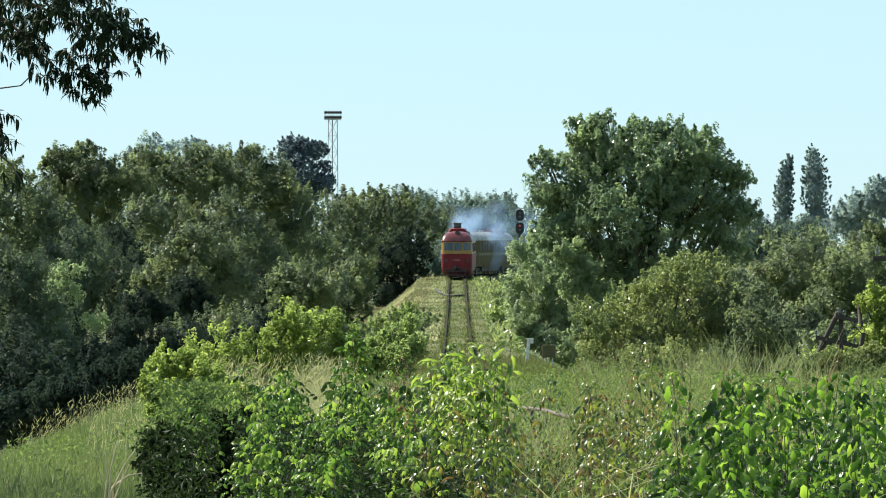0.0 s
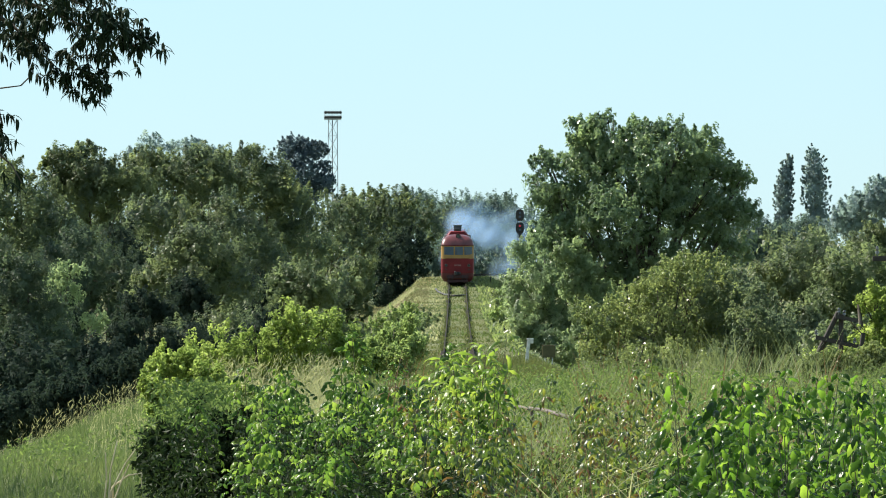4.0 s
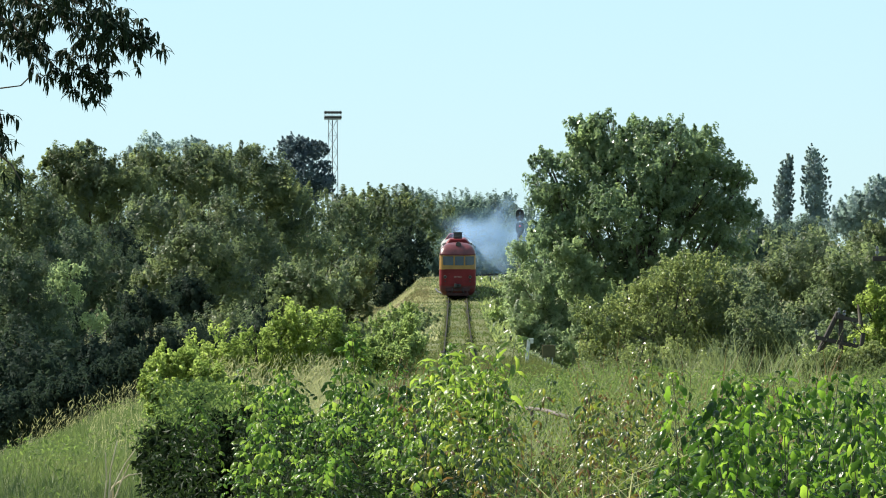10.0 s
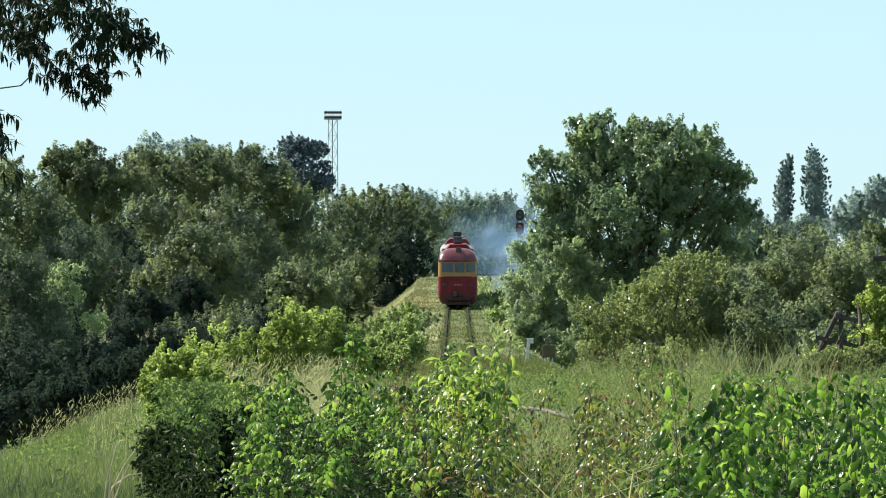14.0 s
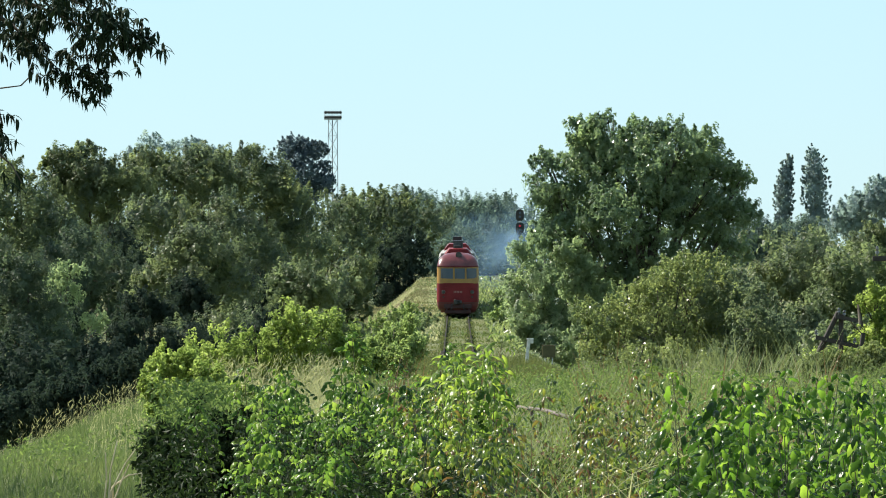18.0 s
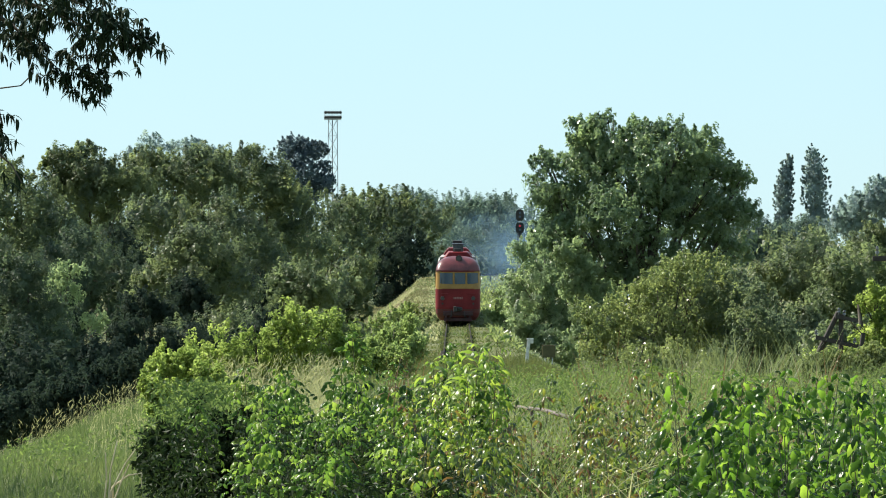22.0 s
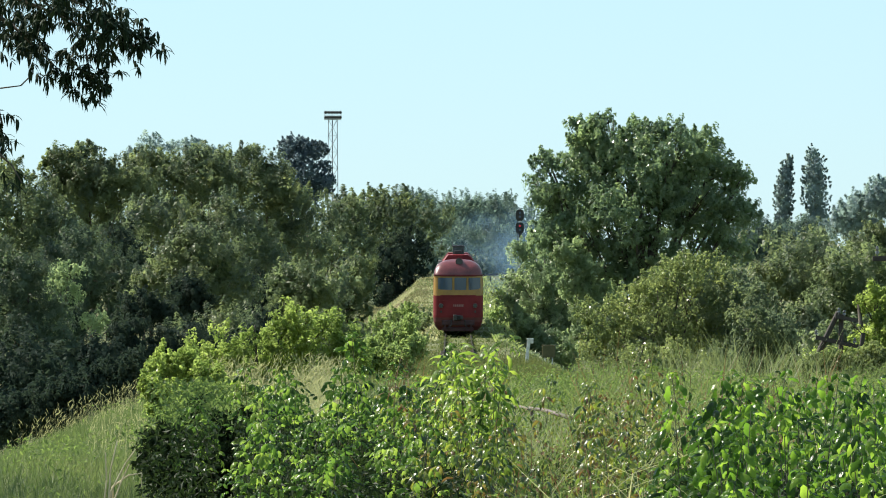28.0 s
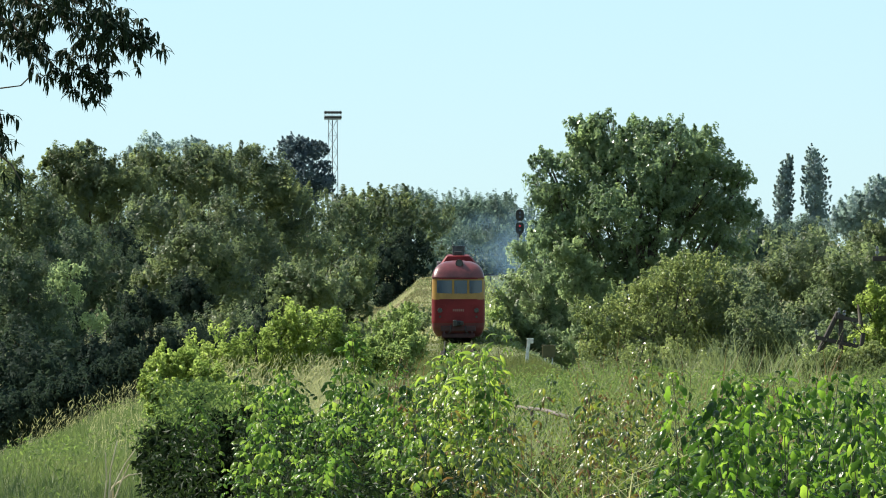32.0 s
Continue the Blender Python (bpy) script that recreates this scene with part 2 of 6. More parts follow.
def ground_z(x, y):
    x, y = np.asarray(x, dtype=float), np.asarray(y, dtype=float)
    k = step(110, 230, y)
    top = line_z(y)
    mid = np.where(y < 700, line_x(np.minimum(y, 640)), 14.0)
    left = (-2.9) * (1 - k) + (mid - 3.3) * k
    right = 9.0 * (1 - k) + (mid + np.interp(y, [304, 326, 420, 520], [3.2, 2.0, 2.0, 2.9])) * k
    floor_l = np.interp(y, [0, 60, 300, 420, 500, 560, 700, 800, 900], [-5, -6, -7.2, -6.8, -6.2, -6.0, -6.0, -4.5, -3.0])
    floor_r = np.interp(y, [0, 100, 230, 290, 400, 560, 680, 900], [-2.5, -3.8, -6.3, -8.2, -8.2, -4.8, -3.4, -3.0])
    dl = np.maximum(left - x, 0)
    dr = np.maximum(x - right, 0)
    dl, dr = dl * dl / (dl + 0.8), dr * dr / (dr + 1.0)
    zl = np.maximum(top - (0.5 + 0.45 * k) * dl, np.minimum(floor_l, top))
    zr = np.maximum(top - (0.38 + 0.27 * k) * dr, np.minimum(floor_r, top))
    z = np.where(x < left, zl, np.where(x > right, zr, top))
    bumps = 0.05 * np.sin(x * 1.3 + y * 0.31) + 0.05 * np.sin(x * 0.7 - y * 0.53)
    return z + bumps * np.where(y > 200, 0.08, 1.0)


def build_ground():
    ys = np.concatenate([np.arange(-200, 0, 20), np.arange(0, 120, 1.0), np.arange(120, 270, 5.0), np.arange(270, 640, 3.0), np.arange(640, 700, 6.0), np.geomspace(700, 4500, 30)])
    half = np.concatenate([np.arange(0, 12, 0.6), np.arange(12, 60, 3.0), np.geomspace(60, 3500, 24)])
    xs = np.concatenate([-half[:0:-1], half])
    gx, gy = np.meshgrid(xs, ys)
    v = np.stack([gx, gy, ground_z(gx, gy)], axis=-1).reshape(-1, 3)
    w = len(xs)
    i = (np.arange(len(ys) - 1)[:, None] * w + np.arange(w - 1)[None, :]).ravel()
    ob = new("ground", mesh_of("ground", v, np.stack([i, i + 1, i + w + 1, i + w], axis=1), M_SOIL, True))
    tagged(ob, "rolling ground with green grass and dry patches", "ground", kind="structure")


build_ground()


# ---- trees ----
def crown_mesh(name, rng, lobes, leaf, count, material, clump=1.0, slim=0.55, droop=0.3, fill=0.12, lumps=10, shaggy=0.16, ruffled=0.26):
    """Leafy shoots over the outside of a crown of rounded lobes, each with smaller lumps, and larger sprays within."""
    lb = np.array(lobes, dtype=float)
    if lumps:
        kids = []
        for lo in lb:
            w = unit(rng.normal(0, 1, (lumps, 3)))
            w[:, 2] = np.abs(w[:, 2]) * 0.9 - 0.15
            r = rng.uniform(0.26, 0.55, lumps)
            ext = np.array([lo[3], lo[3], lo[4]])
            kids.append(np.column_stack([lo[:3] + w * ext * rng.uniform(0.62, 0.98, (lumps, 1)), lo[3] * r, lo[4] * r * rng.uniform(0.75, 1.0, lumps)]))
        core = 0.78 if lumps > 7 else 0.88
        lb = np.concatenate([lb * np.array([1, 1, 1, core, core]), *kids])
    cen = lb[:, :3]
    rad = np.stack([lb[:, 3], lb[:, 3], lb[:, 4]], axis=1)
    area = rad[:, 0] ** 2 + rad[:, 0] * rad[:, 2]
    simple = leaf > 0.13
    per = 96 if simple else 44
    clump *= 1.1 if simple else 1.0
    n = max(int(count * (3.9 if simple else 2.0)) // per, 8)
    pick = rng.choice(len(lb), n, p=area / area.sum())
    way = unit(rng.normal(0, 1, (n, 3)))
    depth = np.where(rng.random(n) < fill, rng.uniform(0.5, 0.8, n), rng.uniform(0.80, 1.04, n))
    depth = np.where(rng.random(n) < shaggy, rng.uniform(1.0, 1.3, n), depth)
    c = cen[pick] + way * rad[pick] * depth[:, None]
    q = (c[:, None, :] - cen[None]) / rad[None]
    keep = (np.min(np.linalg.norm(q, axis=2), axis=1) > 0.72) | (rng.random(n) < 0.10)
    c, way = c[keep], way[keep]
    n = len(c)
    size = clump * rng.uniform(0.4, 1.15, n)
    axis = unit(way * 0.75 + np.array([0, 0, 0.6]) + rng.normal(0, 0.38, (n, 3)))
    u = rng.uniform(0, 1, (n, per, 1)) ** 0.8
    ray = rng.normal(0, 1, (n, per, 3))
    ray = unit(ray - axis[:, None, :] * np.sum(ray * axis[:, None, :], axis=2, keepdims=True))
    wide = size[:, None, None] * rng.uniform(0.15, 0.46, (n, per, 1)) * (1.05 - 0.75 * u)
    pts = (c[:, None, :] + axis[:, None, :] * (u - 0.52) * size[:, None, None] + ray * wide - np.array([0, 0, 0.5]) * wide).reshape(-1, 3)
    own, lie = (0.16, 0.8) if simple else (0.7, 0.1)
    face = unit(ray * own + axis[:, None, :] * 0.45 + way[:, None, :] * lie + np.array([0, 0, 0.35])).reshape(-1, 3)
    reach = (ray + axis[:, None, :] * 0.4).reshape(-1, 3)
    v, f = leaf_quads(rng, pts, face, leaf * (0.78 if simple else 1.0), slim * (1.15 if simple else 1.0), droop, ruffled if simple else 0.5, simple, reach)
    m = max(count // (4 if simple else 14), 60)
    pick = rng.choice(len(lb), m, p=area / area.sum())
    way = unit(rng.normal(0, 1, (m, 3)))
    pts = cen[pick] + way * rad[pick] * rng.uniform(0.4, 0.74, m)[:, None]
    v2, f2 = leaf_quads(rng, pts, way, leaf * 1.2, 0.9, droop, 0.36, simple)
    return mesh_of(name, np.concatenate([v, v2]), np.concatenate([f, f2 + len(v)]), material)


def tree(name, label, lobes, leaf, count, material, seed, clump=1.0, trunk=0.18, category="tree", group="", slim=0.55, droop=0.3, lean=0.0, fill=0.12, lumps=10, shaggy=0.16, ruffled=0.26):
    """A tree or bush: tapered trunk, limbs to each lobe of the crown, and the leaves."""
    rng = np.random.default_rng(seed)
    lb = np.array(lobes, dtype=float)
    w = lb[:, 3] ** 2
    bx, by = np.sum(lb[:, 0] * w) / w.sum() + lean, np.sum(lb[:, 1] * w) / w.sum()
    bz = float(ground_z(bx, by)) - 0.1
    base = new(name)
    base.location = (bx, by, bz)
    tagged(base, label, category, group)
    loc = lb.copy()
    loc[:, 0] -= bx
    loc[:, 1] -= by
    loc[:, 2] -= bz
    top = float(np.max(loc[:, 2]))
    bm = bmesh.new()
    fork = max(0.35 * top, 0.2)
    rod(bm, (0, 0, 0), (0.1 * trunk, 0, fork), trunk, trunk * 0.75, 10)
    rod(bm, (0.1 * trunk, 0, fork - 0.02), (float(np.mean(loc[:, 0])), 0, top * 0.9), trunk * 0.75, trunk * 0.15, 8)
    part("trunk", bm, M_BARK, base, smooth=True)
    for lo in loc:
        bm = bmesh.new()
        start = Vector((0, 0, fork * rng.uniform(0.8, 1.3)))
        mid = start.lerp(Vector(lo[:3]), 0.5) + Vector((0, 0, -0.08 * top))
        rod(bm, start, mid, trunk * 0.34, trunk * 0.22, 6)
        rod(bm, mid, lo[:3], trunk * 0.22, trunk * 0.08, 6)
        for _ in range(5):
            d = Vector(unit(rng.normal(0, 1, 3))) * float(lo[3]) * 0.7
            rod(bm, mid.lerp(Vector(lo[:3]), rng.uniform(0.3, 1)), Vector(lo[:3]) + d, trunk * 0.14, trunk * 0.04, 5)
        part("limb", bm, M_BARK, base, smooth=True)
    part("crown", crown_mesh("crown", rng, loc, leaf * 0.82, count, material, clump, slim, droop, fill, lumps, shaggy, ruffled), material, base)
    return base


WOOD = "dense leafy green wood tree beside the track"
tree("tree", "large rounded walnut tree with glossy dark green leaves", [(8.57, 262.0, 3.71, 2.37, 2.37), (6.86, 263.0, 3.71, 1.80, 1.80), (10.41, 261.0, 3.76, 2.05, 2.05), (11.89, 262.0, 2.71, 2.10, 2.10), (8.84, 260.5, 1.60, 2.37, 2.37), (6.47, 262.0, 1.60, 1.90, 1.90), (12.12, 263.0, 0.95, 2.00, 2.00), (7.00, 262.0, 5.15, 1.05, 1.05), (6.15, 262.0, 5.81, 0.40, 0.40), (7.68, 262.0, 6.02, 0.42, 0.42), (9.10, 262.5, 5.44, 0.82, 0.82), (10.55, 261.5, 5.21, 0.90, 0.90), (11.99, 262.5, 5.02, 0.82, 0.82), (12.47, 262.0, 3.84, 1.10, 1.10), (13.83, 262.0, 3.18, 0.75, 0.75), (13.52, 262.0, 1.66, 1.05, 1.05), (4.79, 262.0, 3.97, 0.67, 0.67), (4.16, 262.0, 3.23, 0.37, 0.37), (4.84, 261.5, 2.39, 0.90, 0.90), (5.21, 261.0, 0.87, 1.07, 1.07), (5.68, 261.0, -0.29, 0.95, 0.95), (7.26, 262.0, -0.50, 1.37, 1.37), (13.31, 262.5, 0.03, 1.10, 1.10), (9.63, 261.5, -0.37, 1.75, 1.75), (8.31, 261.5, -1.55, 1.12, 1.12), (10.41, 262.0, -1.55, 1.12, 1.12), (11.99, 262.0, -1.16, 1.05, 1.05), (6.86, 262.0, -1.76, 0.90, 0.90), (9.97, 262.0, 5.68, 0.37, 0.37), (11.07, 262.0, 5.50, 0.37, 0.37)], 0.21, 52000, M_WALNUT, 1, 0.8, 0.3, droop=0.9, fill=0.3, shaggy=0.18, lumps=7, ruffled=0.5)
tree("tree", WOOD, [(-23.78, 310.0, 1.28, 3.42, 3.42), (-21.6, 310.0, 0.03, 2.8, 2.8), (-24.4, 310.0, 4.08, 1.56, 1.56)], 0.24, 12000, M_WOOD, 2)
tree("tree", WOOD, [(-21.0, 330.0, 3.18, 2.58, 2.58), (-22.33, 330.0, 5.0, 1.13, 1.13), (-21.0, 330.0, 5.6, 0.86, 0.86), (-18.85, 330.0, 3.68, 1.82, 1.82)], 0.24, 14000, M_WOOD, 3)
tree("tree", WOOD, [(-16.42, 345.0, 3.5, 2.94, 2.94), (-14.68, 345.0, 4.54, 1.9, 1.9), (-17.8, 345.0, 4.54, 1.73, 1.73)], 0.24, 14000, M_WOOD, 4)
tree("tree", WOOD, [(-12.44, 350.0, 3.9, 2.81, 2.81), (-9.98, 350.0, 2.49, 2.53, 2.53), (-12.09, 350.0, 5.66, 1.12, 1.12), (-9.28, 350.0, 0.39, 2.11, 2.11)], 0.24, 16000, M_WOOD, 5)
tree("tree", "sparse haze-tinted treetop above the wood", [(-22.27, 430.0, 7.9, 1.21, 1.21), (-23.48, 430.0, 7.17, 0.95, 0.95), (-20.89, 430.0, 7.73, 0.86, 0.86)], 0.2, 1800, M_HAZE, 6, 0.8)
tree("tree", "sparse haze-tinted treetop above the wood", [(-19.6, 430.0, 7.73, 0.86, 0.86), (-18.52, 430.0, 7.9, 0.78, 0.78), (-17.22, 430.0, 7.17, 0.86, 0.86)], 0.2, 1500, M_HAZE, 7, 0.8)
tree("tree", WOOD, [(-19.09, 300.0, -1.48, 3.16, 3.16), (-20.9, 300.0, -3.58, 2.41, 2.41), (-16.99, 300.0, -3.58, 1.81, 1.81)], 0.22, 15000, M_DUSK, 8)
tree("tree", WOOD, [(-12.58, 318.0, 0.35, 2.87, 2.87), (-15.77, 318.0, 1.31, 2.23, 2.23), (-10.02, 318.0, -1.24, 1.92, 1.92)], 0.22, 14000, M_WOOD, 9)
tree("tree", "rounded dull green tree at the foot of the wood", [(-12.78, 290.0, -1.72, 2.56, 2.56), (-14.38, 290.0, -2.01, 1.6, 1.6), (-11.18, 290.0, -2.3, 1.69, 1.69), (-12.93, 290.0, 0.03, 1.31, 1.31)], 0.2, 16000, M_WOOD, 10)
tree("tree", "small olive-green tree beside the bank", [(-7.95, 300.0, -2.08, 1.51, 1.51), (-6.75, 300.0, -2.68, 1.2, 1.2), (-8.85, 300.0, -2.68, 1.05, 1.05)], 0.2, 7000, M_MOSS, 11)
tree("tree", "bright olive-green young tree at the foot of the wood", [(-15.81, 232.0, -1.84, 0.93, 0.93), (-16.12, 232.0, -3.12, 0.93, 0.93), (-14.42, 232.0, -3.0, 0.61, 0.61), (-15.46, 232.0, -0.91, 0.56, 0.56), (-16.86, 232.0, -2.42, 0.7, 0.7)], 0.15, 6500, M_OLIVE, 64, 0.7, 0.1)
tree("tree", "shaded leafy tree at the foot of the wood", [(-16.27, 215.0, -3.43, 2.05, 2.05), (-14.55, 215.0, -4.29, 1.51, 1.51), (-16.71, 215.0, -1.27, 1.51, 1.51)], 0.16, 14000, M_DUSK, 12, 0.8)
tree("tree", "shaded leafy tree at the foot of the wood", [(-9.77, 275.0, -4.39, 2.07, 2.07), (-12.26, 275.0, -4.94, 1.66, 1.66), (-7.29, 275.0, -4.67, 1.66, 1.66)], 0.18, 9000, M_WOOD, 13)
tree("tree", WOOD, [(-5.57, 590.0, 1.24, 5.03, 5.03), (-8.53, 590.0, 2.43, 4.15, 4.15), (-2.9, 590.0, 2.43, 3.55, 3.55), (-5.57, 590.0, 4.8, 2.37, 2.37)], 0.36, 14000, M_WOOD, 14, 1.15, shaggy=0.08)
tree("tree", "olive-green young tree beside the bank", [(-8.14, 480.0, -3.32, 2.02, 2.02), (-6.94, 480.0, -1.88, 1.45, 1.45), (-9.35, 480.0, -4.77, 1.93, 1.93), (-7.42, 480.0, -5.01, 1.45, 1.45)], 0.28, 8000, M_MOSS, 15, 1.1)
tree("tree", WOOD, [(-10.91, 560.0, 0.62, 3.94, 3.94), (-12.59, 560.0, -1.63, 3.37, 3.37), (-9.22, 560.0, 3.43, 2.53, 2.53)], 0.34, 9000, M_WOOD, 16, 1.15, shaggy=0.08)
UNDER = [((-12.85, 285.0, -2.12, 0.97, 0.97), (-12.42, 285.0, -2.98, 0.97, 0.97), (-13.27, 285.0, -3.12, 0.86, 0.86)), ((-13.79, 278.0, -3.32, 0.84, 0.84), (-14.90, 278.0, -2.90, 0.95, 0.95), (-15.60, 278.0, -3.74, 0.84, 0.84)), ((-11.56, 300.0, -2.98, 1.02, 1.02), (-10.36, 300.0, -3.43, 0.90, 0.90), (-9.46, 300.0, -2.98, 0.78, 0.78)), ((-11.35, 150.0, -4.35, 0.75, 0.75), (-11.96, 150.0, -4.8, 0.68, 0.68), (-10.45, 150.0, -4.23, 0.54, 0.54)), ((12.53, 182.0, -3.27, 0.88, 0.88), (13.45, 182.0, -3.09, 0.91, 0.91), (14.18, 182.0, -3.45, 0.91, 0.91)),
         ((-13.59, 182.0, -3.82, 1.64, 1.64), (-14.32, 182.0, -4.73, 1.28, 1.28), (-12.5, 182.0, -4.55, 1.0, 1.0)), ((-12.93, 200.0, -4.4, 1.2, 1.2), (-11.93, 200.0, -4.0, 1.0, 1.0), (-12.33, 200.0, -5.0, 0.8, 0.8)), ((-14.44, 262.0, -4.18, 1.21, 1.21), (-13.52, 262.0, -5.23, 1.18, 1.18), (-15.1, 262.0, -5.23, 1.05, 1.05)),
         ((-11.94, 262.0, -4.44, 1.45, 1.45), (-10.36, 262.0, -5.23, 1.32, 1.32), (-12.73, 262.0, -5.5, 1.18, 1.18)), ((-8.99, 268.0, -4.82, 1.48, 1.48), (-7.37, 268.0, -5.08, 1.35, 1.35), (-8.45, 268.0, -3.74, 0.94, 0.94)), ((-6.08, 290.0, -4.34, 1.31, 1.31), (-4.77, 290.0, -4.92, 1.05, 1.05), (-6.96, 290.0, -4.92, 1.16, 1.16)),
         ((-17.44, 240.0, -2.39, 1.45, 1.45), (-18.89, 240.0, -2.87, 1.45, 1.45), (-16.24, 240.0, -3.11, 1.08, 1.08)), ((-16.96, 305.0, -1.5, 1.68, 1.68), (-16.04, 305.0, -3.03, 1.38, 1.38), (-17.88, 305.0, 0.03, 1.53, 1.53)), ((-10.77, 312.0, -2.47, 1.57, 1.57), (-9.52, 312.0, -3.73, 1.41, 1.41), (-11.71, 312.0, -4.04, 1.41, 1.41))]
# Out of view; added so its shade falls on bush and slope.
tree("tree", "unseen leafy tree added to shade the hill's edge", [(-6.7, 35.4, 3.9, 1.35, 1.3), (-6.2, 36.2, 2.7, 1.0, 0.9), (-7.4, 35.0, 5.0, 1.1, 1.1), (-6.9, 34.2, 2.9, 1.0, 0.9), (-6.9, 38.6, 2.5, 1.1, 0.9)], 0.1, 9000, M_ASH, 230, 0.4, 0.12)
tree("bush", "dark green thicket behind the meadow", [(7.59, 232.0, -4.17, 0.79, 0.79), (8.52, 232.0, -3.70, 0.88, 0.88), (9.46, 232.0, -4.05, 0.88, 0.88), (10.39, 232.0, -3.70, 0.93, 0.93), (8.99, 232.0, -4.63, 0.79, 0.79), (7.36, 232.0, -3.35, 0.65, 0.65)], 0.17, 12000, M_WOOD, 151, 0.7, 0.08, lumps=6)
tree("bush", "dark green thicket behind the meadow", [(11.24, 228.0, -3.98, 0.87, 0.87), (12.27, 228.0, -3.64, 0.92, 0.92), (13.30, 228.0, -3.64, 0.87, 0.87), (14.33, 228.0, -3.75, 0.82, 0.82), (15.24, 228.0, -3.87, 0.82, 0.82), (12.73, 228.0, -4.55, 0.78, 0.78), (14.67, 228.0, -2.84, 0.64, 0.64)], 0.17, 12000, M_WOOD, 152, 0.7, 0.08, lumps=6)
tree("bush", "shade-dark leafy thicket below the hill", [(-8.28, 108.0, -3.19, 0.46, 0.46), (-7.63, 108.0, -2.97, 0.46, 0.46), (-6.98, 108.0, -2.75, 0.43, 0.43), (-6.39, 108.0, -2.54, 0.39, 0.39), (-5.95, 108.0, -2.27, 0.33, 0.33), (-7.31, 108.0, -3.35, 0.43, 0.43), (-6.55, 108.0, -3.02, 0.39, 0.39), (-5.95, 108.0, -2.70, 0.28, 0.28)], 0.1, 15000, M_GLOOM, 153, 0.5, 0.06, lumps=6)
tree("tree", WOOD, [(-25.04, 420.0, 1.31, 2.02, 2.02), (-26.31, 420.0, 0.46, 1.69, 1.69), (-23.57, 420.0, 0.46, 1.69, 1.69)], 0.26, 5000, M_WOOD, 154)
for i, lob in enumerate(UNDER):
    tree("tree", "shaded leafy undergrowth tree at the foot of the wood", list(lob), 0.19, 4600, M_MOSS if i in (4, 10) else M_GLOOM, 120 + i, 0.8, 0.12)
# Trees left of the view, added to cast shade on the wood's foot.
for i, (x, y, h, r) in enumerate(((-24.5, 172.0, 7.5, 5.0), (-27.0, 205.0, 9.0, 5.4), (-30.0, 240.0, 10.0, 5.8), (-34.0, 280.0, 11.0, 6.0), (-20.0, 148.0, 5.0, 4.4), (-30.5, 300.0, 8.5, 5.0), (-33.5, 335.0, 9.5, 5.2), (-28.0, 258.0, 6.5, 4.6))):
    tree("tree", WOOD, [(x, y, h, r, r * 1.1), (x + 2, y + 3, h - 4, r * 0.9, r), (x - 2, y - 3, h - 4.5, r * 0.9, r)], 0.5, 1900, M_WOOD, 200 + i, 1.4)
BACK = [(-25.36, 452.0, 0.95, 2.63, 2.63), (-16.06, 452.0, 0.5, 2.63, 2.63), (-32.85, 452.0, 0.5, 2.72, 2.72), (-20.74, 455.0, 0.5, 2.28, 2.28), (-10.57, 470.0, -0.42, 2.12, 2.12), (-33.84, 430.0, 3.93, 3.02, 3.02), (-30.09, 435.0, 3.32, 3.14, 3.14), (-26.24, 440.0, 4.02, 3.09, 3.09), (-21.86, 432.0, 4.16, 3.04, 3.04), (-17.46, 436.0, 4.42, 2.89, 2.89), (-13.87, 440.0, 4.24, 2.65, 2.65), (-10.68, 445.0, 2.5, 2.46, 2.46), (27.18, 470.0, -0.42, 2.83, 2.83), (31.76, 475.0, 0.05, 2.86, 2.86), (35.67, 470.0, 0.05, 3.3, 3.3)]
for i, lobe in enumerate(BACK):
    tree("tree", "leafy green tree deep in the wood", [lobe, (lobe[0] - 2.4, lobe[1] + 3, lobe[2] - 2.2, lobe[3] * 0.8, lobe[4] * 0.8), (lobe[0] + 2.2, lobe[1], lobe[2] - 3.0, lobe[3] * 0.85, lobe[4] * 0.85)], 0.32, 2000, M_WOOD, 160 + i, 1.3)
# Darkened leaves hold the shade on this tree beside the bank.
tree("tree", WOOD, [(-5.49, 582.0, -2.28, 3.21, 3.21), (-2.86, 582.0, -1.4, 2.34, 2.34), (-7.83, 582.0, -2.86, 2.63, 2.63), (-4.03, 582.0, 0.06, 2.63, 2.63), (-4.62, 582.0, -4.32, 2.1, 2.1), (-6.73, 578.0, -4.87, 1.97, 1.97), (-5.45, 578.0, -6.03, 1.51, 1.51)], 0.34, 11000, M_GLOOM, 140, 1.3)
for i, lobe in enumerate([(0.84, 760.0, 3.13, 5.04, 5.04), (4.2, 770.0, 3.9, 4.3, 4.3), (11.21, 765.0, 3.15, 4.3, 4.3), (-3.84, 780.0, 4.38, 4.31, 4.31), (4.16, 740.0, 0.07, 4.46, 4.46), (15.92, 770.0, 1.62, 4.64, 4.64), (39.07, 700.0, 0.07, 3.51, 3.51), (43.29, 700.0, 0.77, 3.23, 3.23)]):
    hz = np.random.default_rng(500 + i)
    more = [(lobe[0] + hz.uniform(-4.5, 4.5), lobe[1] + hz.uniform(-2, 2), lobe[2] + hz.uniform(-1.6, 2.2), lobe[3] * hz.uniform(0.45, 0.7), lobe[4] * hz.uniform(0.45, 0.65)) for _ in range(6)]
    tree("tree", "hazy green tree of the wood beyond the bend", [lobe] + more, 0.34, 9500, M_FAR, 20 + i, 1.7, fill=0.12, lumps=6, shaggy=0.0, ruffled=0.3)
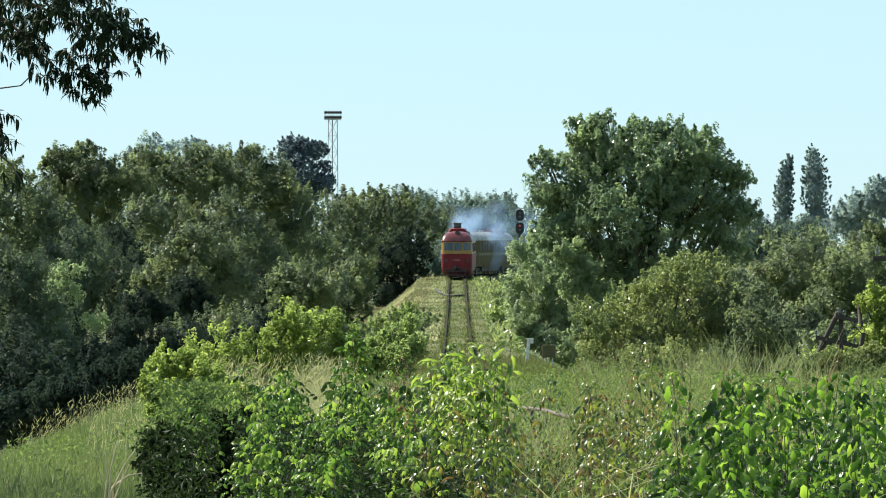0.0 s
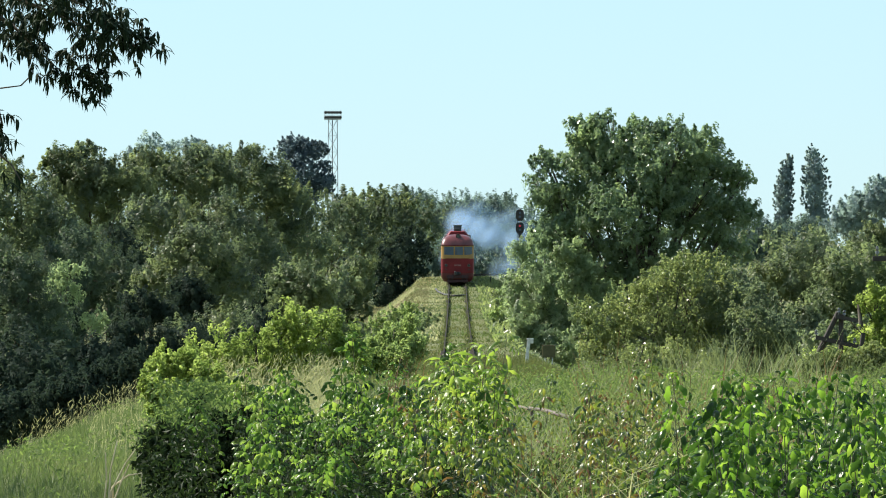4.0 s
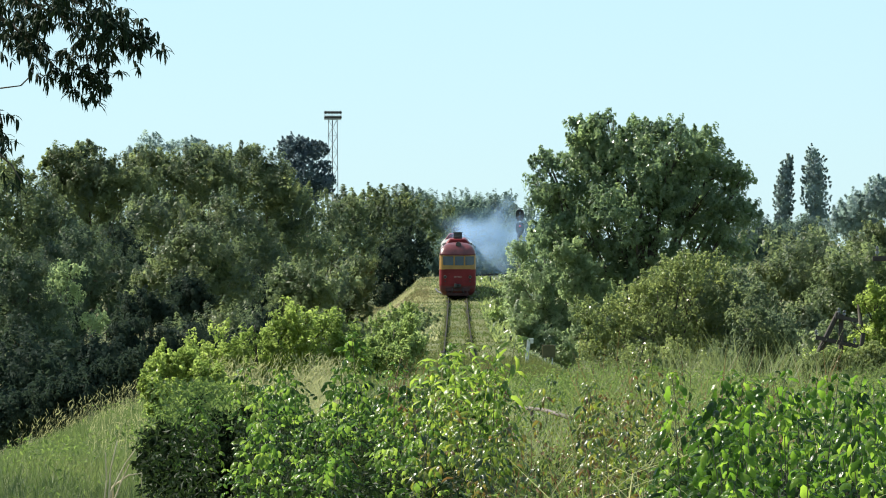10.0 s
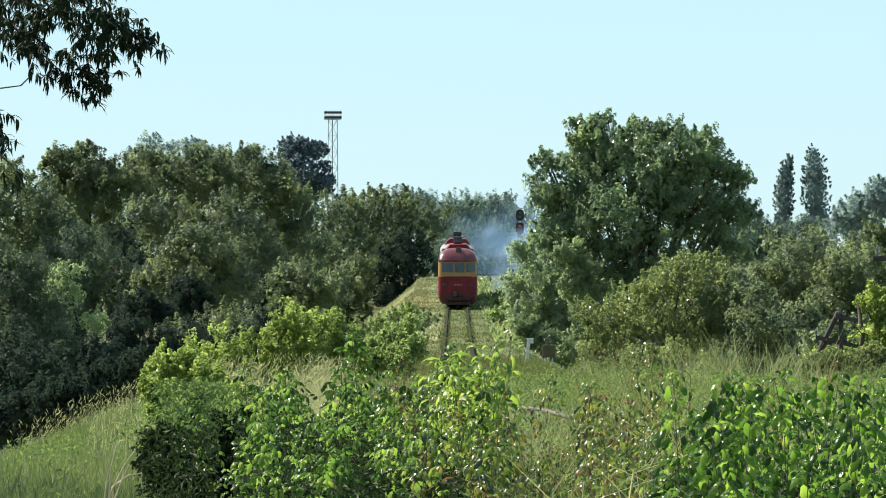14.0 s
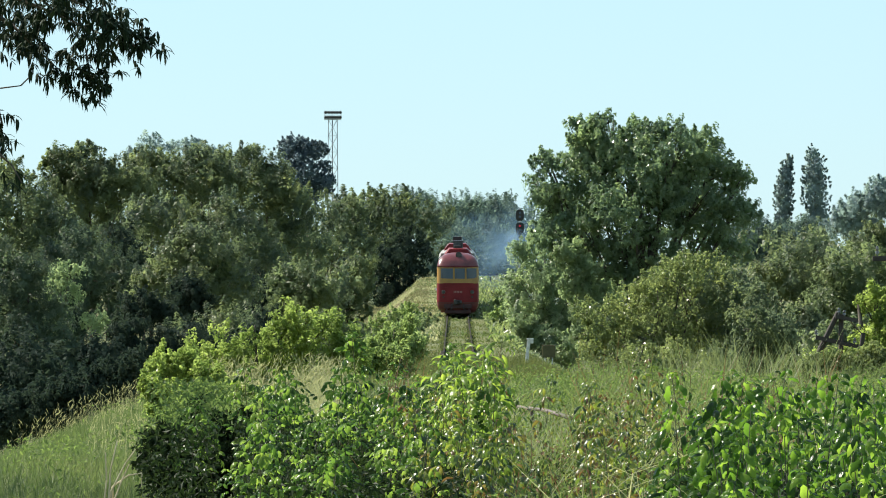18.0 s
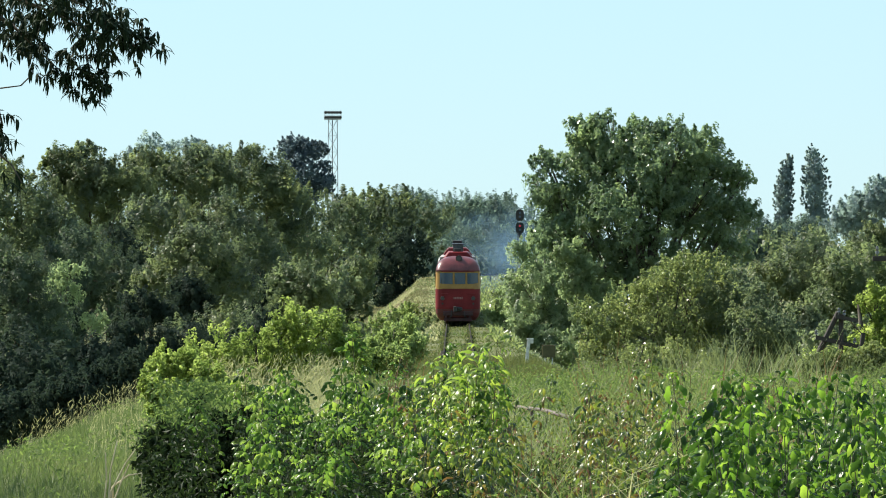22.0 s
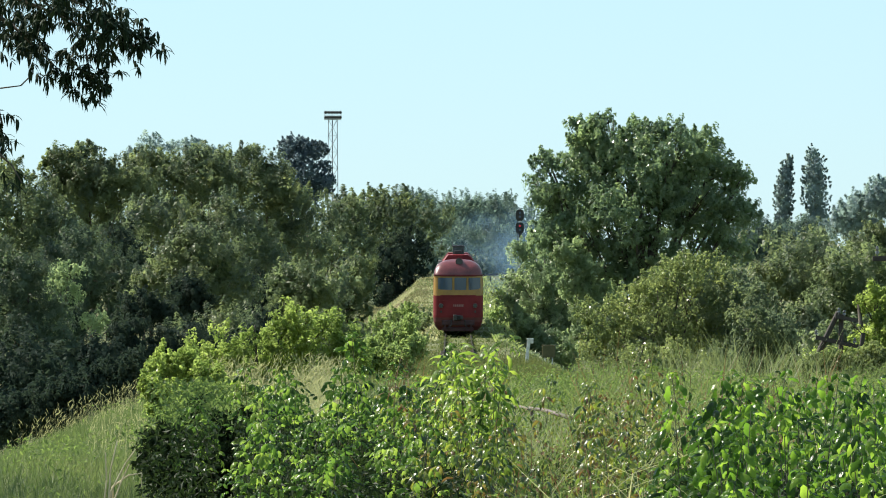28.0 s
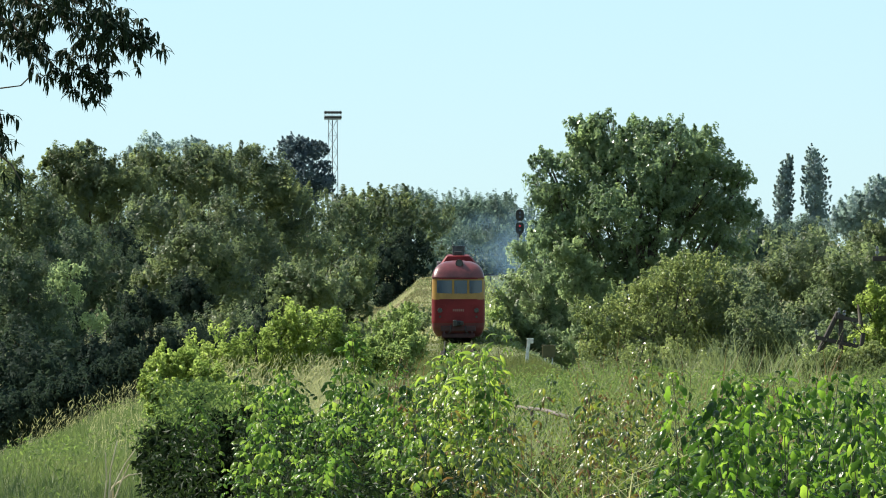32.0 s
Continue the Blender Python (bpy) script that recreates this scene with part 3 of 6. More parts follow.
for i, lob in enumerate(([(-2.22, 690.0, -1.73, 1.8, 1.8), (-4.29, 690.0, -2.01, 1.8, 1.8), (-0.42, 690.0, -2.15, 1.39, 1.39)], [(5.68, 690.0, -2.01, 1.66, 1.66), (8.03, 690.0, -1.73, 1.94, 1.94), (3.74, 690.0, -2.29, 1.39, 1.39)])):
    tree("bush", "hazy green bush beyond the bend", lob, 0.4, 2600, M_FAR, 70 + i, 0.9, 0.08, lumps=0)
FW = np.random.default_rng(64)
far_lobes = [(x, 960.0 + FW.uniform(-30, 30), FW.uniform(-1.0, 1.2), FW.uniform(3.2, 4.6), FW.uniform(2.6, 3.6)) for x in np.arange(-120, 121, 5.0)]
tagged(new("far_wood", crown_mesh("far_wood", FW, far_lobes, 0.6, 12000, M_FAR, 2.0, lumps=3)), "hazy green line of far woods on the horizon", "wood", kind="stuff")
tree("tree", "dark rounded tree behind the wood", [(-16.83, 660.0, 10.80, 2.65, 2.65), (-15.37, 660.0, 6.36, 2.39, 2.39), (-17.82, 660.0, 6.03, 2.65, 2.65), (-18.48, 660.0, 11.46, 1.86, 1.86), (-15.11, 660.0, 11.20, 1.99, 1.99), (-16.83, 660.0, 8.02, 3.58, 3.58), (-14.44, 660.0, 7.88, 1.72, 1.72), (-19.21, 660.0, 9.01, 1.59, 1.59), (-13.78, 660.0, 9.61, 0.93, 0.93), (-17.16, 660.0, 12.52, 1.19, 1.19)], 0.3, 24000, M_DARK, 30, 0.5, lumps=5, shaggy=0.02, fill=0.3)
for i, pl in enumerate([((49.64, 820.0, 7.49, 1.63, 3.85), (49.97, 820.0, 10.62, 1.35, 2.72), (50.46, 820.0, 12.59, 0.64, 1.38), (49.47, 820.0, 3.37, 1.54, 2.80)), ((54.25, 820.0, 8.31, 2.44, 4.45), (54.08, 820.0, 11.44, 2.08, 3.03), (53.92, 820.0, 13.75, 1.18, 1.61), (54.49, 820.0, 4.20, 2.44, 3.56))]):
    tree("poplar", "tall slender haze-tinted poplar far beyond the wood", list(pl), 0.36, 13000, M_HAZE, 40 + i, 0.4, fill=0.4, lumps=0, shaggy=0.0, ruffled=0.2)
tree("bush", "tall green bush beside the walnut tree", [(6.34, 349.0, -1.72, 1.61, 1.61), (5.29, 349.5, -0.32, 0.98, 0.98), (4.83, 349.0, -2.07, 1.12, 1.12), (7.57, 348.5, -3.47, 1.68, 1.68), (5.99, 350.0, 0.74, 0.77, 0.77), (5.40, 348.0, -3.75, 1.47, 1.47), (7.22, 348.0, -5.22, 1.54, 1.54), (8.97, 348.0, -4.52, 1.61, 1.61), (4.34, 348.5, -3.29, 0.77, 0.77)], 0.19, 18000, M_OLIVE, 50, fill=0.25)
tree("tree", "young thin-stemmed tree below the walnut", [(5.76, 256.0, -0.13, 0.57, 0.57), (6.32, 256.0, -0.95, 0.72, 0.72), (5.91, 256.0, -1.52, 0.57, 0.57), (6.73, 256.5, -2.03, 0.72, 0.72), (6.32, 256.0, -2.80, 0.67, 0.67), (7.20, 256.5, -3.19, 0.77, 0.77), (6.71, 256.0, -4.09, 0.77, 0.77), (7.86, 256.0, -4.09, 0.72, 0.72), (7.61, 256.5, -2.03, 0.62, 0.62)], 0.17, 12000, M_OLIVE, 63, 0.6, 0.09, lumps=5, shaggy=0.3)
tree("bush", "leafy green bush at the meadow's edge", [(5.77, 346.0, -5.45, 0.97, 0.97), (6.63, 345.5, -6.15, 1.04, 1.04), (5.07, 346.0, -4.65, 0.76, 0.76), (7.50, 345.0, -6.56, 1.11, 1.11)], 0.18, 8000, M_OLIVE, 62)
tree("bush", "large bright green bush on the meadow's edge", [(8.51, 190.0, -1.98, 1.62, 1.62), (6.98, 190.0, -2.75, 1.43, 1.43), (5.93, 190.0, -3.22, 1.14, 1.14), (5.61, 190.0, -2.37, 0.92, 0.92), (5.3, 190.0, -3.51, 0.72, 0.72), (7.08, 190.0, -1.7, 0.76, 0.76), (8.03, 190.0, -0.93, 0.8, 0.8), (6.46, 186.0, -3.72, 0.86, 0.86), (7.77, 186.0, -3.81, 0.9, 0.9), (8.70, 192.5, -1.13, 1.14, 1.14), (7.55, 192.5, -1.89, 1.14, 1.14), (9.08, 192.5, -2.84, 1.14, 1.14)], 0.125, 36000, M_HEDGE, 51, 0.58, fill=0.3, lumps=7)
# Shade on the bright bush's right half, made as darker-leaved lobes.
tree("bush", "shaded right side of the bright bush, in darker leaves", [(10.22, 190.0, -2.46, 1.53, 1.53), (9.75, 190.0, -1.55, 0.92, 0.92), (9.84, 192.5, -1.98, 1.05, 1.05), (10.02, 187.0, -2.52, 0.68, 0.68), (10.53, 187.0, -2.98, 0.71, 0.71), (11.15, 187.0, -2.89, 0.68, 0.68), (11.71, 187.0, -3.21, 0.56, 0.56), (10.25, 186.5, -3.64, 0.64, 0.64), (11.28, 186.5, -3.70, 0.60, 0.60), (9.50, 186.5, -3.45, 0.64, 0.64), (10.44, 187.5, -2.14, 0.49, 0.49)], 0.14, 18000, M_WOOD, 65, 0.55, 0.07, lumps=6)
tree("tree", WOOD, [(21.07, 330.0, -1.29, 2.48, 2.48), (19.41, 330.0, -2.29, 1.99, 1.99), (23.39, 330.0, -1.95, 2.48, 2.48)], 0.22, 13000, M_WOOD, 52)
tree("tree", WOOD, [(32.72, 420.0, 0.46, 1.69, 1.69), (31.45, 420.0, -0.38, 1.69, 1.69), (34.19, 420.0, 0.89, 1.86, 1.86)], 0.26, 7000, M_WOOD, 56)
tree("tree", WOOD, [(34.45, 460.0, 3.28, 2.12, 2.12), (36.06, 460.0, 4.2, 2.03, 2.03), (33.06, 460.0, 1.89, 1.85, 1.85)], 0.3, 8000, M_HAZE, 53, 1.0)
tree("tree", WOOD, [(18.72, 250.0, -1.48, 2.01, 2.01), (17.22, 250.0, -2.99, 1.51, 1.51), (19.68, 250.0, -2.99, 1.76, 1.76)], 0.2, 12000, M_MOSS, 54)
tree("bush", "yellow-green bush beside broken posts", [(10.35, 135.0, -1.41, 0.41, 0.41), (10.54, 135.0, -2.02, 0.49, 0.49), (10.18, 135.0, -2.22, 0.30, 0.30), (10.45, 135.0, -1.00, 0.22, 0.22), (10.58, 135.0, -2.56, 0.46, 0.46), (9.70, 135.0, -2.59, 0.30, 0.30), (9.16, 135.0, -2.70, 0.27, 0.27), (8.69, 135.0, -2.76, 0.24, 0.24)], 0.09, 12000, M_LIME, 55, 0.4)
tree("bush", "yellow-green bush before the broken posts", [(7.29, 112.0, -2.33, 0.22, 0.22), (7.71, 112.0, -2.26, 0.25, 0.25), (8.14, 112.0, -2.29, 0.25, 0.25), (8.57, 112.0, -2.19, 0.29, 0.29), (6.87, 112.0, -2.37, 0.20, 0.20)], 0.075, 9000, M_HEDGE, 59, 0.35, 0.03, lumps=5, shaggy=0.3)
tree("bush", "low bright green bush on the hill's edge", [(-2.85, 58.0, -1.39, 0.19, 0.19), (-2.53, 58.0, -1.26, 0.24, 0.24), (-2.09, 58.0, -1.19, 0.28, 0.28), (-1.68, 58.0, -1.01, 0.25, 0.25), (-1.28, 58.0, -0.96, 0.24, 0.24), (-0.98, 58.0, -1.10, 0.20, 0.20), (-1.54, 58.0, -0.81, 0.13, 0.13), (-2.32, 58.0, -1.16, 0.20, 0.20), (-1.94, 58.0, -1.38, 0.27, 0.27), (-1.36, 58.0, -1.33, 0.29, 0.29), (-2.59, 58.0, -1.56, 0.24, 0.24), (-3.04, 58.0, -1.30, 0.05, 0.13), (-2.91, 58.0, -1.10, 0.06, 0.13), (-2.60, 58.0, -0.98, 0.07, 0.13), (-2.28, 58.0, -0.89, 0.07, 0.15), (-2.03, 58.0, -0.91, 0.06, 0.11), (-1.77, 58.0, -0.78, 0.07, 0.13), (-1.57, 58.0, -0.66, 0.08, 0.16), (-1.36, 58.0, -0.70, 0.07, 0.12), (-1.13, 58.0, -0.72, 0.07, 0.13), (-0.90, 58.0, -0.89, 0.07, 0.13)], 0.040, 24000, M_LIME, 56, 0.2, 0.03, fill=0.25, lumps=4, shaggy=0.5)
tree("bush", "mixed green weedy bush on the hill's edge", [(-2.35, 47.3, -1.04, 0.11, 0.11), (-2.19, 47.5, -0.99, 0.13, 0.13), (-1.98, 47.3, -1.07, 0.13, 0.13), (-2.28, 47.0, -1.25, 0.14, 0.14), (-2.05, 46.7, -1.26, 0.15, 0.15), (-1.79, 47.0, -1.22, 0.12, 0.12), (-1.58, 47.2, -1.26, 0.11, 0.11), (-2.43, 47.0, -1.17, 0.08, 0.08), (-1.84, 46.7, -1.36, 0.13, 0.13), (-2.19, 46.7, -1.43, 0.13, 0.13), (-2.40, 47.0, -1.34, 0.09, 0.09), (-1.48, 47.0, -1.34, 0.09, 0.09)], 0.040, 17000, M_LIME, 57, 0.17, 0.02, lumps=5, fill=0.2)
# This bush's shaded front is painted in with near-black leaves.
tree("bush", "leafy bush in shade-dark colours on the hill's edge", [(-1.60, 33.0, -1.14, 0.12, 0.12), (-1.44, 33.2, -1.07, 0.12, 0.12), (-1.27, 33.1, -1.12, 0.14, 0.14), (-1.54, 32.8, -1.31, 0.17, 0.17), (-1.31, 32.7, -1.32, 0.18, 0.18), (-1.14, 33.0, -1.24, 0.11, 0.11), (-1.69, 33.0, -1.32, 0.09, 0.09), (-1.45, 33.3, -0.92, 0.05, 0.05), (-1.75, 33.0, -1.24, 0.05, 0.05), (-1.19, 33.3, -1.01, 0.06, 0.06)], 0.034, 21000, M_SHADY, 60, 0.13, 0.02, lumps=6, fill=0.3, slim=0.34, droop=0.9)
tree("bush", "leafy green shrub at the foot of the bank", [(-1.75, 185.0, -3.18, 0.56, 0.56), (-1.23, 185.0, -2.77, 0.37, 0.37), (-2.23, 185.0, -3.36, 0.48, 0.48), (-0.91, 184.5, -3.29, 0.37, 0.37), (-1.47, 184.0, -3.70, 0.56, 0.56), (-2.49, 184.0, -3.70, 0.45, 0.45), (-1.10, 185.0, -2.36, 0.19, 0.19)], 0.12, 13000, M_FRESH, 58, 0.5, 0.05, lumps=5)
tree("shrub", "bright green leafy shrub on the side of the bank", [(4.14, 430.0, -5.14, 0.60, 0.60), (4.92, 430.0, -5.78, 0.69, 0.69), (3.54, 430.0, -5.87, 0.43, 0.43), (4.49, 429.0, -6.52, 0.69, 0.69)], 0.16, 2400, M_FRESH, 400, 0.5, 0.04, "shrub", "shrubs on the bank", lumps=3)
tree("shrub", "bright green leafy shrub on the side of the bank", [(4.91, 480.0, -3.81, 0.48, 0.48), (5.59, 480.0, -4.48, 0.58, 0.58), (4.24, 480.0, -4.38, 0.39, 0.39)], 0.16, 2400, M_FRESH, 401, 0.5, 0.04, "shrub", "shrubs on the bank", lumps=3)
tree("shrub", "bright green leafy shrub on the side of the bank", [(4.78, 400.0, -6.30, 0.64, 0.64), (5.54, 400.0, -6.87, 0.64, 0.64)], 0.16, 2400, M_FRESH, 402, 0.5, 0.04, "shrub", "shrubs on the bank", lumps=3)
tree("shrub", "bright green leafy shrub on the side of the bank", [(3.84, 455.0, -4.89, 0.37, 0.37), (4.48, 455.0, -4.52, 0.41, 0.41)], 0.16, 2400, M_FRESH, 403, 0.5, 0.04, "shrub", "shrubs on the bank", lumps=3)
BR = np.random.default_rng(88)
for i in range(44):
    side = 1 if i % 3 == 0 else -1
    y = float(BR.uniform(345, 545) if side > 0 else BR.uniform(300, 410))
    x = float(line_x(y)) + (BR.uniform(3.0, 6.5) if side > 0 else -BR.uniform(2.6, 6.5))
    r = float(BR.uniform(0.25, 0.8))
    z = float(ground_z(x, y))
    tree("shrub", "low green weedy shrub on the railway bank", [(x, y, z + r * 0.6, r, r * 0.8), (x + r, y + 0.4, z + r * 0.4, r * 0.8, r * 0.6), (x - r * 0.9, y, z + r * 0.3, r * 0.7, r * 0.5)], 0.17, 700, (M_HEDGE, M_MOSS, M_FRESH)[i % 3], 300 + i, 0.5, 0.03, "shrub", "shrubs on the bank", lumps=3)
tree("bush", "leafy green shrub on the slope of the bank", [(-2.70, 395.0, -4.40, 0.87, 0.87), (-3.73, 395.0, -4.96, 0.99, 0.99), (-1.90, 395.0, -5.19, 0.71, 0.71), (-4.76, 395.0, -5.83, 0.99, 0.99), (-3.09, 394.0, -6.15, 1.03, 1.03), (-2.06, 394.0, -6.46, 0.71, 0.71), (-5.71, 395.0, -6.46, 0.87, 0.87)], 0.17, 7000, M_FRESH, 61, 0.55, 0.05, lumps=5)
tree("bush", "light green shrub on the slope of the bank", [(3.69, 400.0, -5.02, 0.8, 0.8), (4.66, 400.0, -5.58, 0.96, 0.96)], 0.2, 2600, M_FRESH, 59, 0.7, 0.05)


# ---- railway ----
M_RAIL = surface("dark_rail_steel", (0.010, 0.008, 0.007), (0.03, 0.024, 0.02), 2.0, 0.9, 0.0, 0.3, 20.0, 0.12)
M_BALLAST = surface("ballast_with_rut_shade", (0.012, 0.011, 0.010), (0.035, 0.03, 0.026), 3.0, 0.95, 0, 0.8, 14.0, 0.1)


def build_track():
    """Two running rails on sleepers, sunk in grass."""
    ys = np.concatenate([np.arange(262, 566, 4.0), np.arange(566, 640, 2.0)])
    for side in (-0.76, 0.76):
        cx, cz = line_x(ys) + side, line_z(ys) + 0.22
        prof = np.array([(-0.037, 0), (0.037, 0), (0.037, -0.04), (0.01, -0.05), (0.01, -0.14), (0.07, -0.17), (-0.07, -0.17), (-0.01, -0.14), (-0.01, -0.05), (-0.037, -0.04)])
        v = np.stack([cx[:, None] + prof[None, :, 0], np.repeat(ys[:, None], 10, 1), cz[:, None] + prof[None, :, 1]], axis=-1).reshape(-1, 3)
        i = (np.arange(len(ys) - 1)[:, None] * 10 + np.arange(10)[None, :]).ravel()
        j = (np.arange(len(ys) - 1)[:, None] * 10 + (np.arange(10)[None, :] + 1) % 10).ravel()
        # Dark strip of ballast; the rut's shade is put into its colour.
        edge = 0.15 + 0.05 * np.sin(ys * 0.37) + 0.04 * np.sin(ys * 0.83 + side)
        bed = np.stack([np.stack([cx - edge, ys, cz - 0.15], axis=1), np.stack([cx + edge, ys, cz - 0.15], axis=1)], axis=1).reshape(-1, 3)
        r_ = np.arange(len(ys) - 1) * 2
        tagged(new("rail_bed", mesh_of("rail_bed", bed, np.stack([r_, r_ + 1, r_ + 3, r_ + 2], axis=1), M_BALLAST)), "dark strip of ballast and rut shade along the rail", "ballast", kind="structure")
        ob = new("rail", mesh_of("rail", v, np.stack([i, j, j + 10, i + 10], axis=1), M_RAIL))
        tagged(ob, "worn brown steel running rail in the grass", "rail", "rails of the track", "structure")


build_track()

# ---- railcar train ----
CAR_L = 24.6


def section(bm, rings, caps=True):
    """A skin over closed rings with the same number of points."""
    vs = [[bm.verts.new(p) for p in r] for r in rings]
    n = len(vs[0])
    for a, b in zip(vs, vs[1:]):
        for i in range(n):
            bm.faces.new((a[i], a[(i + 1) % n], b[(i + 1) % n], b[i]))
    if caps:
        bm.faces.new(vs[0][::-1])
        bm.faces.new(vs[-1])
    return bm


def nose(w, depth, back, n=36, power=4.0):
    """Plan outline of a body level: round-cornered front, straight sides, square rear."""
    pts = []
    for i in range(n + 1):
        a = math.pi * i / n
        c, q = math.cos(a), math.sin(a)
        pts.append((w * math.copysign(abs(c) ** (2 / power), c), depth[0] + depth[1] * (1 - abs(q) ** (2 / power))))
    return [(w, back)] + pts + [(-w, back)]


def level_ring(w, setback, z, back, depth=0.8):
    return [(x, y, z) for x, y in nose(w, (setback, depth), back)]


def skin(levels, back):
    """A body shell through levels of (half width, setback, height)."""
    bm = bmesh.new()
    return section(bm, [level_ring(w, s_, z, back) for w, s_, z in levels])


def front_panel(x0, x1, z0, z1, w, setback, out=0.012, thick=0.03):
    """A curved plate on the front of the car."""
    bm = bmesh.new()
    xs = np.linspace(x0, x1, 7)
    rows = []
    for o in (out, out - thick):
        for z in (z0, z1):
            rows.append([bm.verts.new((x, setback + 0.8 * (1 - (1 - min(abs(x) / w, 0.99) ** 4) ** 0.25) - o, z)) for x in xs])
    a, b, c, d = rows
    for i in range(6):
        bm.faces.new((a[i], a[i + 1], b[i + 1], b[i]))
        bm.faces.new((c[i + 1], c[i], d[i], d[i + 1]))
        bm.faces.new((a[i + 1], a[i], c[i], c[i + 1]))
        bm.faces.new((b[i], b[i + 1], d[i + 1], d[i]))
    bm.faces.new((a[0], b[0], d[0], c[0]))
    bm.faces.new((b[-1], a[-1], c[-1], d[-1]))
    return bm


def disc(bm, c, r, depth, n=16, r1=None):
    return rod(bm, (c[0], c[1] + depth, c[2]), c, r, r if r1 is None else r1, n)


M_PANE = surface("dusty_dark_glass", (0.02, 0.02, 0.022), (0.06, 0.055, 0.05), 1.5, 0.5, 0, 0.05, 12.0, 0.15)
M_GLASS, gn_, gl_, gp_ = nodes_of("sky_tinted_cab_glass")
# Reflected sky is put into the bluish base colour.
gp_.inputs["Base Color"].default_value = (0.055, 0.08, 0.12, 1)
gp_.inputs["Roughness"].default_value, gp_.inputs["Specular IOR Level"].default_value = 0.12, 0.8
M_LENS, ln_, ll_, lp_ = nodes_of("headlamp_glass")
lp_.inputs["Base Color"].default_value = (0.05, 0.05, 0.05, 1)
lp_.inputs["Roughness"].default_value, lp_.inputs["Metallic"].default_value = 0.15, 0.0
M_SIGNAL, sn_, sl_, sp_ = nodes_of("red_signal_lamp")
sp_.inputs["Base Color"].default_value = (0.35, 0.02, 0.03, 1)
sp_.inputs["Emission Color"].default_value, sp_.inputs["Emission Strength"].default_value = (1.0, 0.05, 0.12, 1), 0.09
WHEEL_R = 0.475


def bogie(base, y, wheels):
    bm = bmesh.new()
    for sx in (-1.05, 1.05):
        box(bm, sx - 0.08, sx + 0.08, y - 1.75, y + 1.75, 0.42, 0.72, 0.03)
        for yy in (-1.2, 1.2):
            box(bm, sx - 0.13, sx + 0.13, y + yy - 0.2, y + yy + 0.2, 0.32, 0.62, 0.03)
    box(bm, -1.0, 1.0, y - 0.3, y + 0.3, 0.5, 0.8, 0.03)
    part("bogie_frame", bm, M_BLACK, base, "sooty black bogie frame")
    for yy in (-1.2, 1.2):
        bm = bmesh.new()
        rod(bm, (-1.0, 0, 0), (1.0, 0, 0), 0.08, 0.08, 10)
        for sx in (-0.76, 0.76):
            k = 1 if sx > 0 else -1
            rod(bm, (sx - 0.065, 0, 0), (sx + 0.065, 0, 0), WHEEL_R, WHEEL_R, 24)
            rod(bm, (sx - k * 0.095, 0, 0), (sx - k * 0.065, 0, 0), WHEEL_R + 0.03, WHEEL_R + 0.03, 24)
        ob = part("wheelset", bm, M_STEEL, base, "worn steel wheels on an axle")
        ob.location = (0, y + yy, WHEEL_R)
        wheels.append(ob)


def side_windows(base, ys, z0, z1, wide, x=1.52):
    for y in ys:
        for sx in (-1, 1):
            bm = bmesh.new()
            box(bm, sx * x - 0.012, sx * x + 0.012, y, y + wide, z0, z1)
            w = part("window", bm, M_PANE, base, "dark dusty window pane")
            bm = bmesh.new()
            for zz in (z0 - 0.04, z1):
                box(bm, sx * x - 0.02, sx * x + 0.02, y - 0.04, y + wide + 0.04, zz, zz + 0.04)
            for yy in (y - 0.04, y + wide):
                box(bm, sx * x - 0.02, sx * x + 0.02, yy, yy + 0.04, z0, z1)
            part("window_frame", bm, M_GRIME, w)


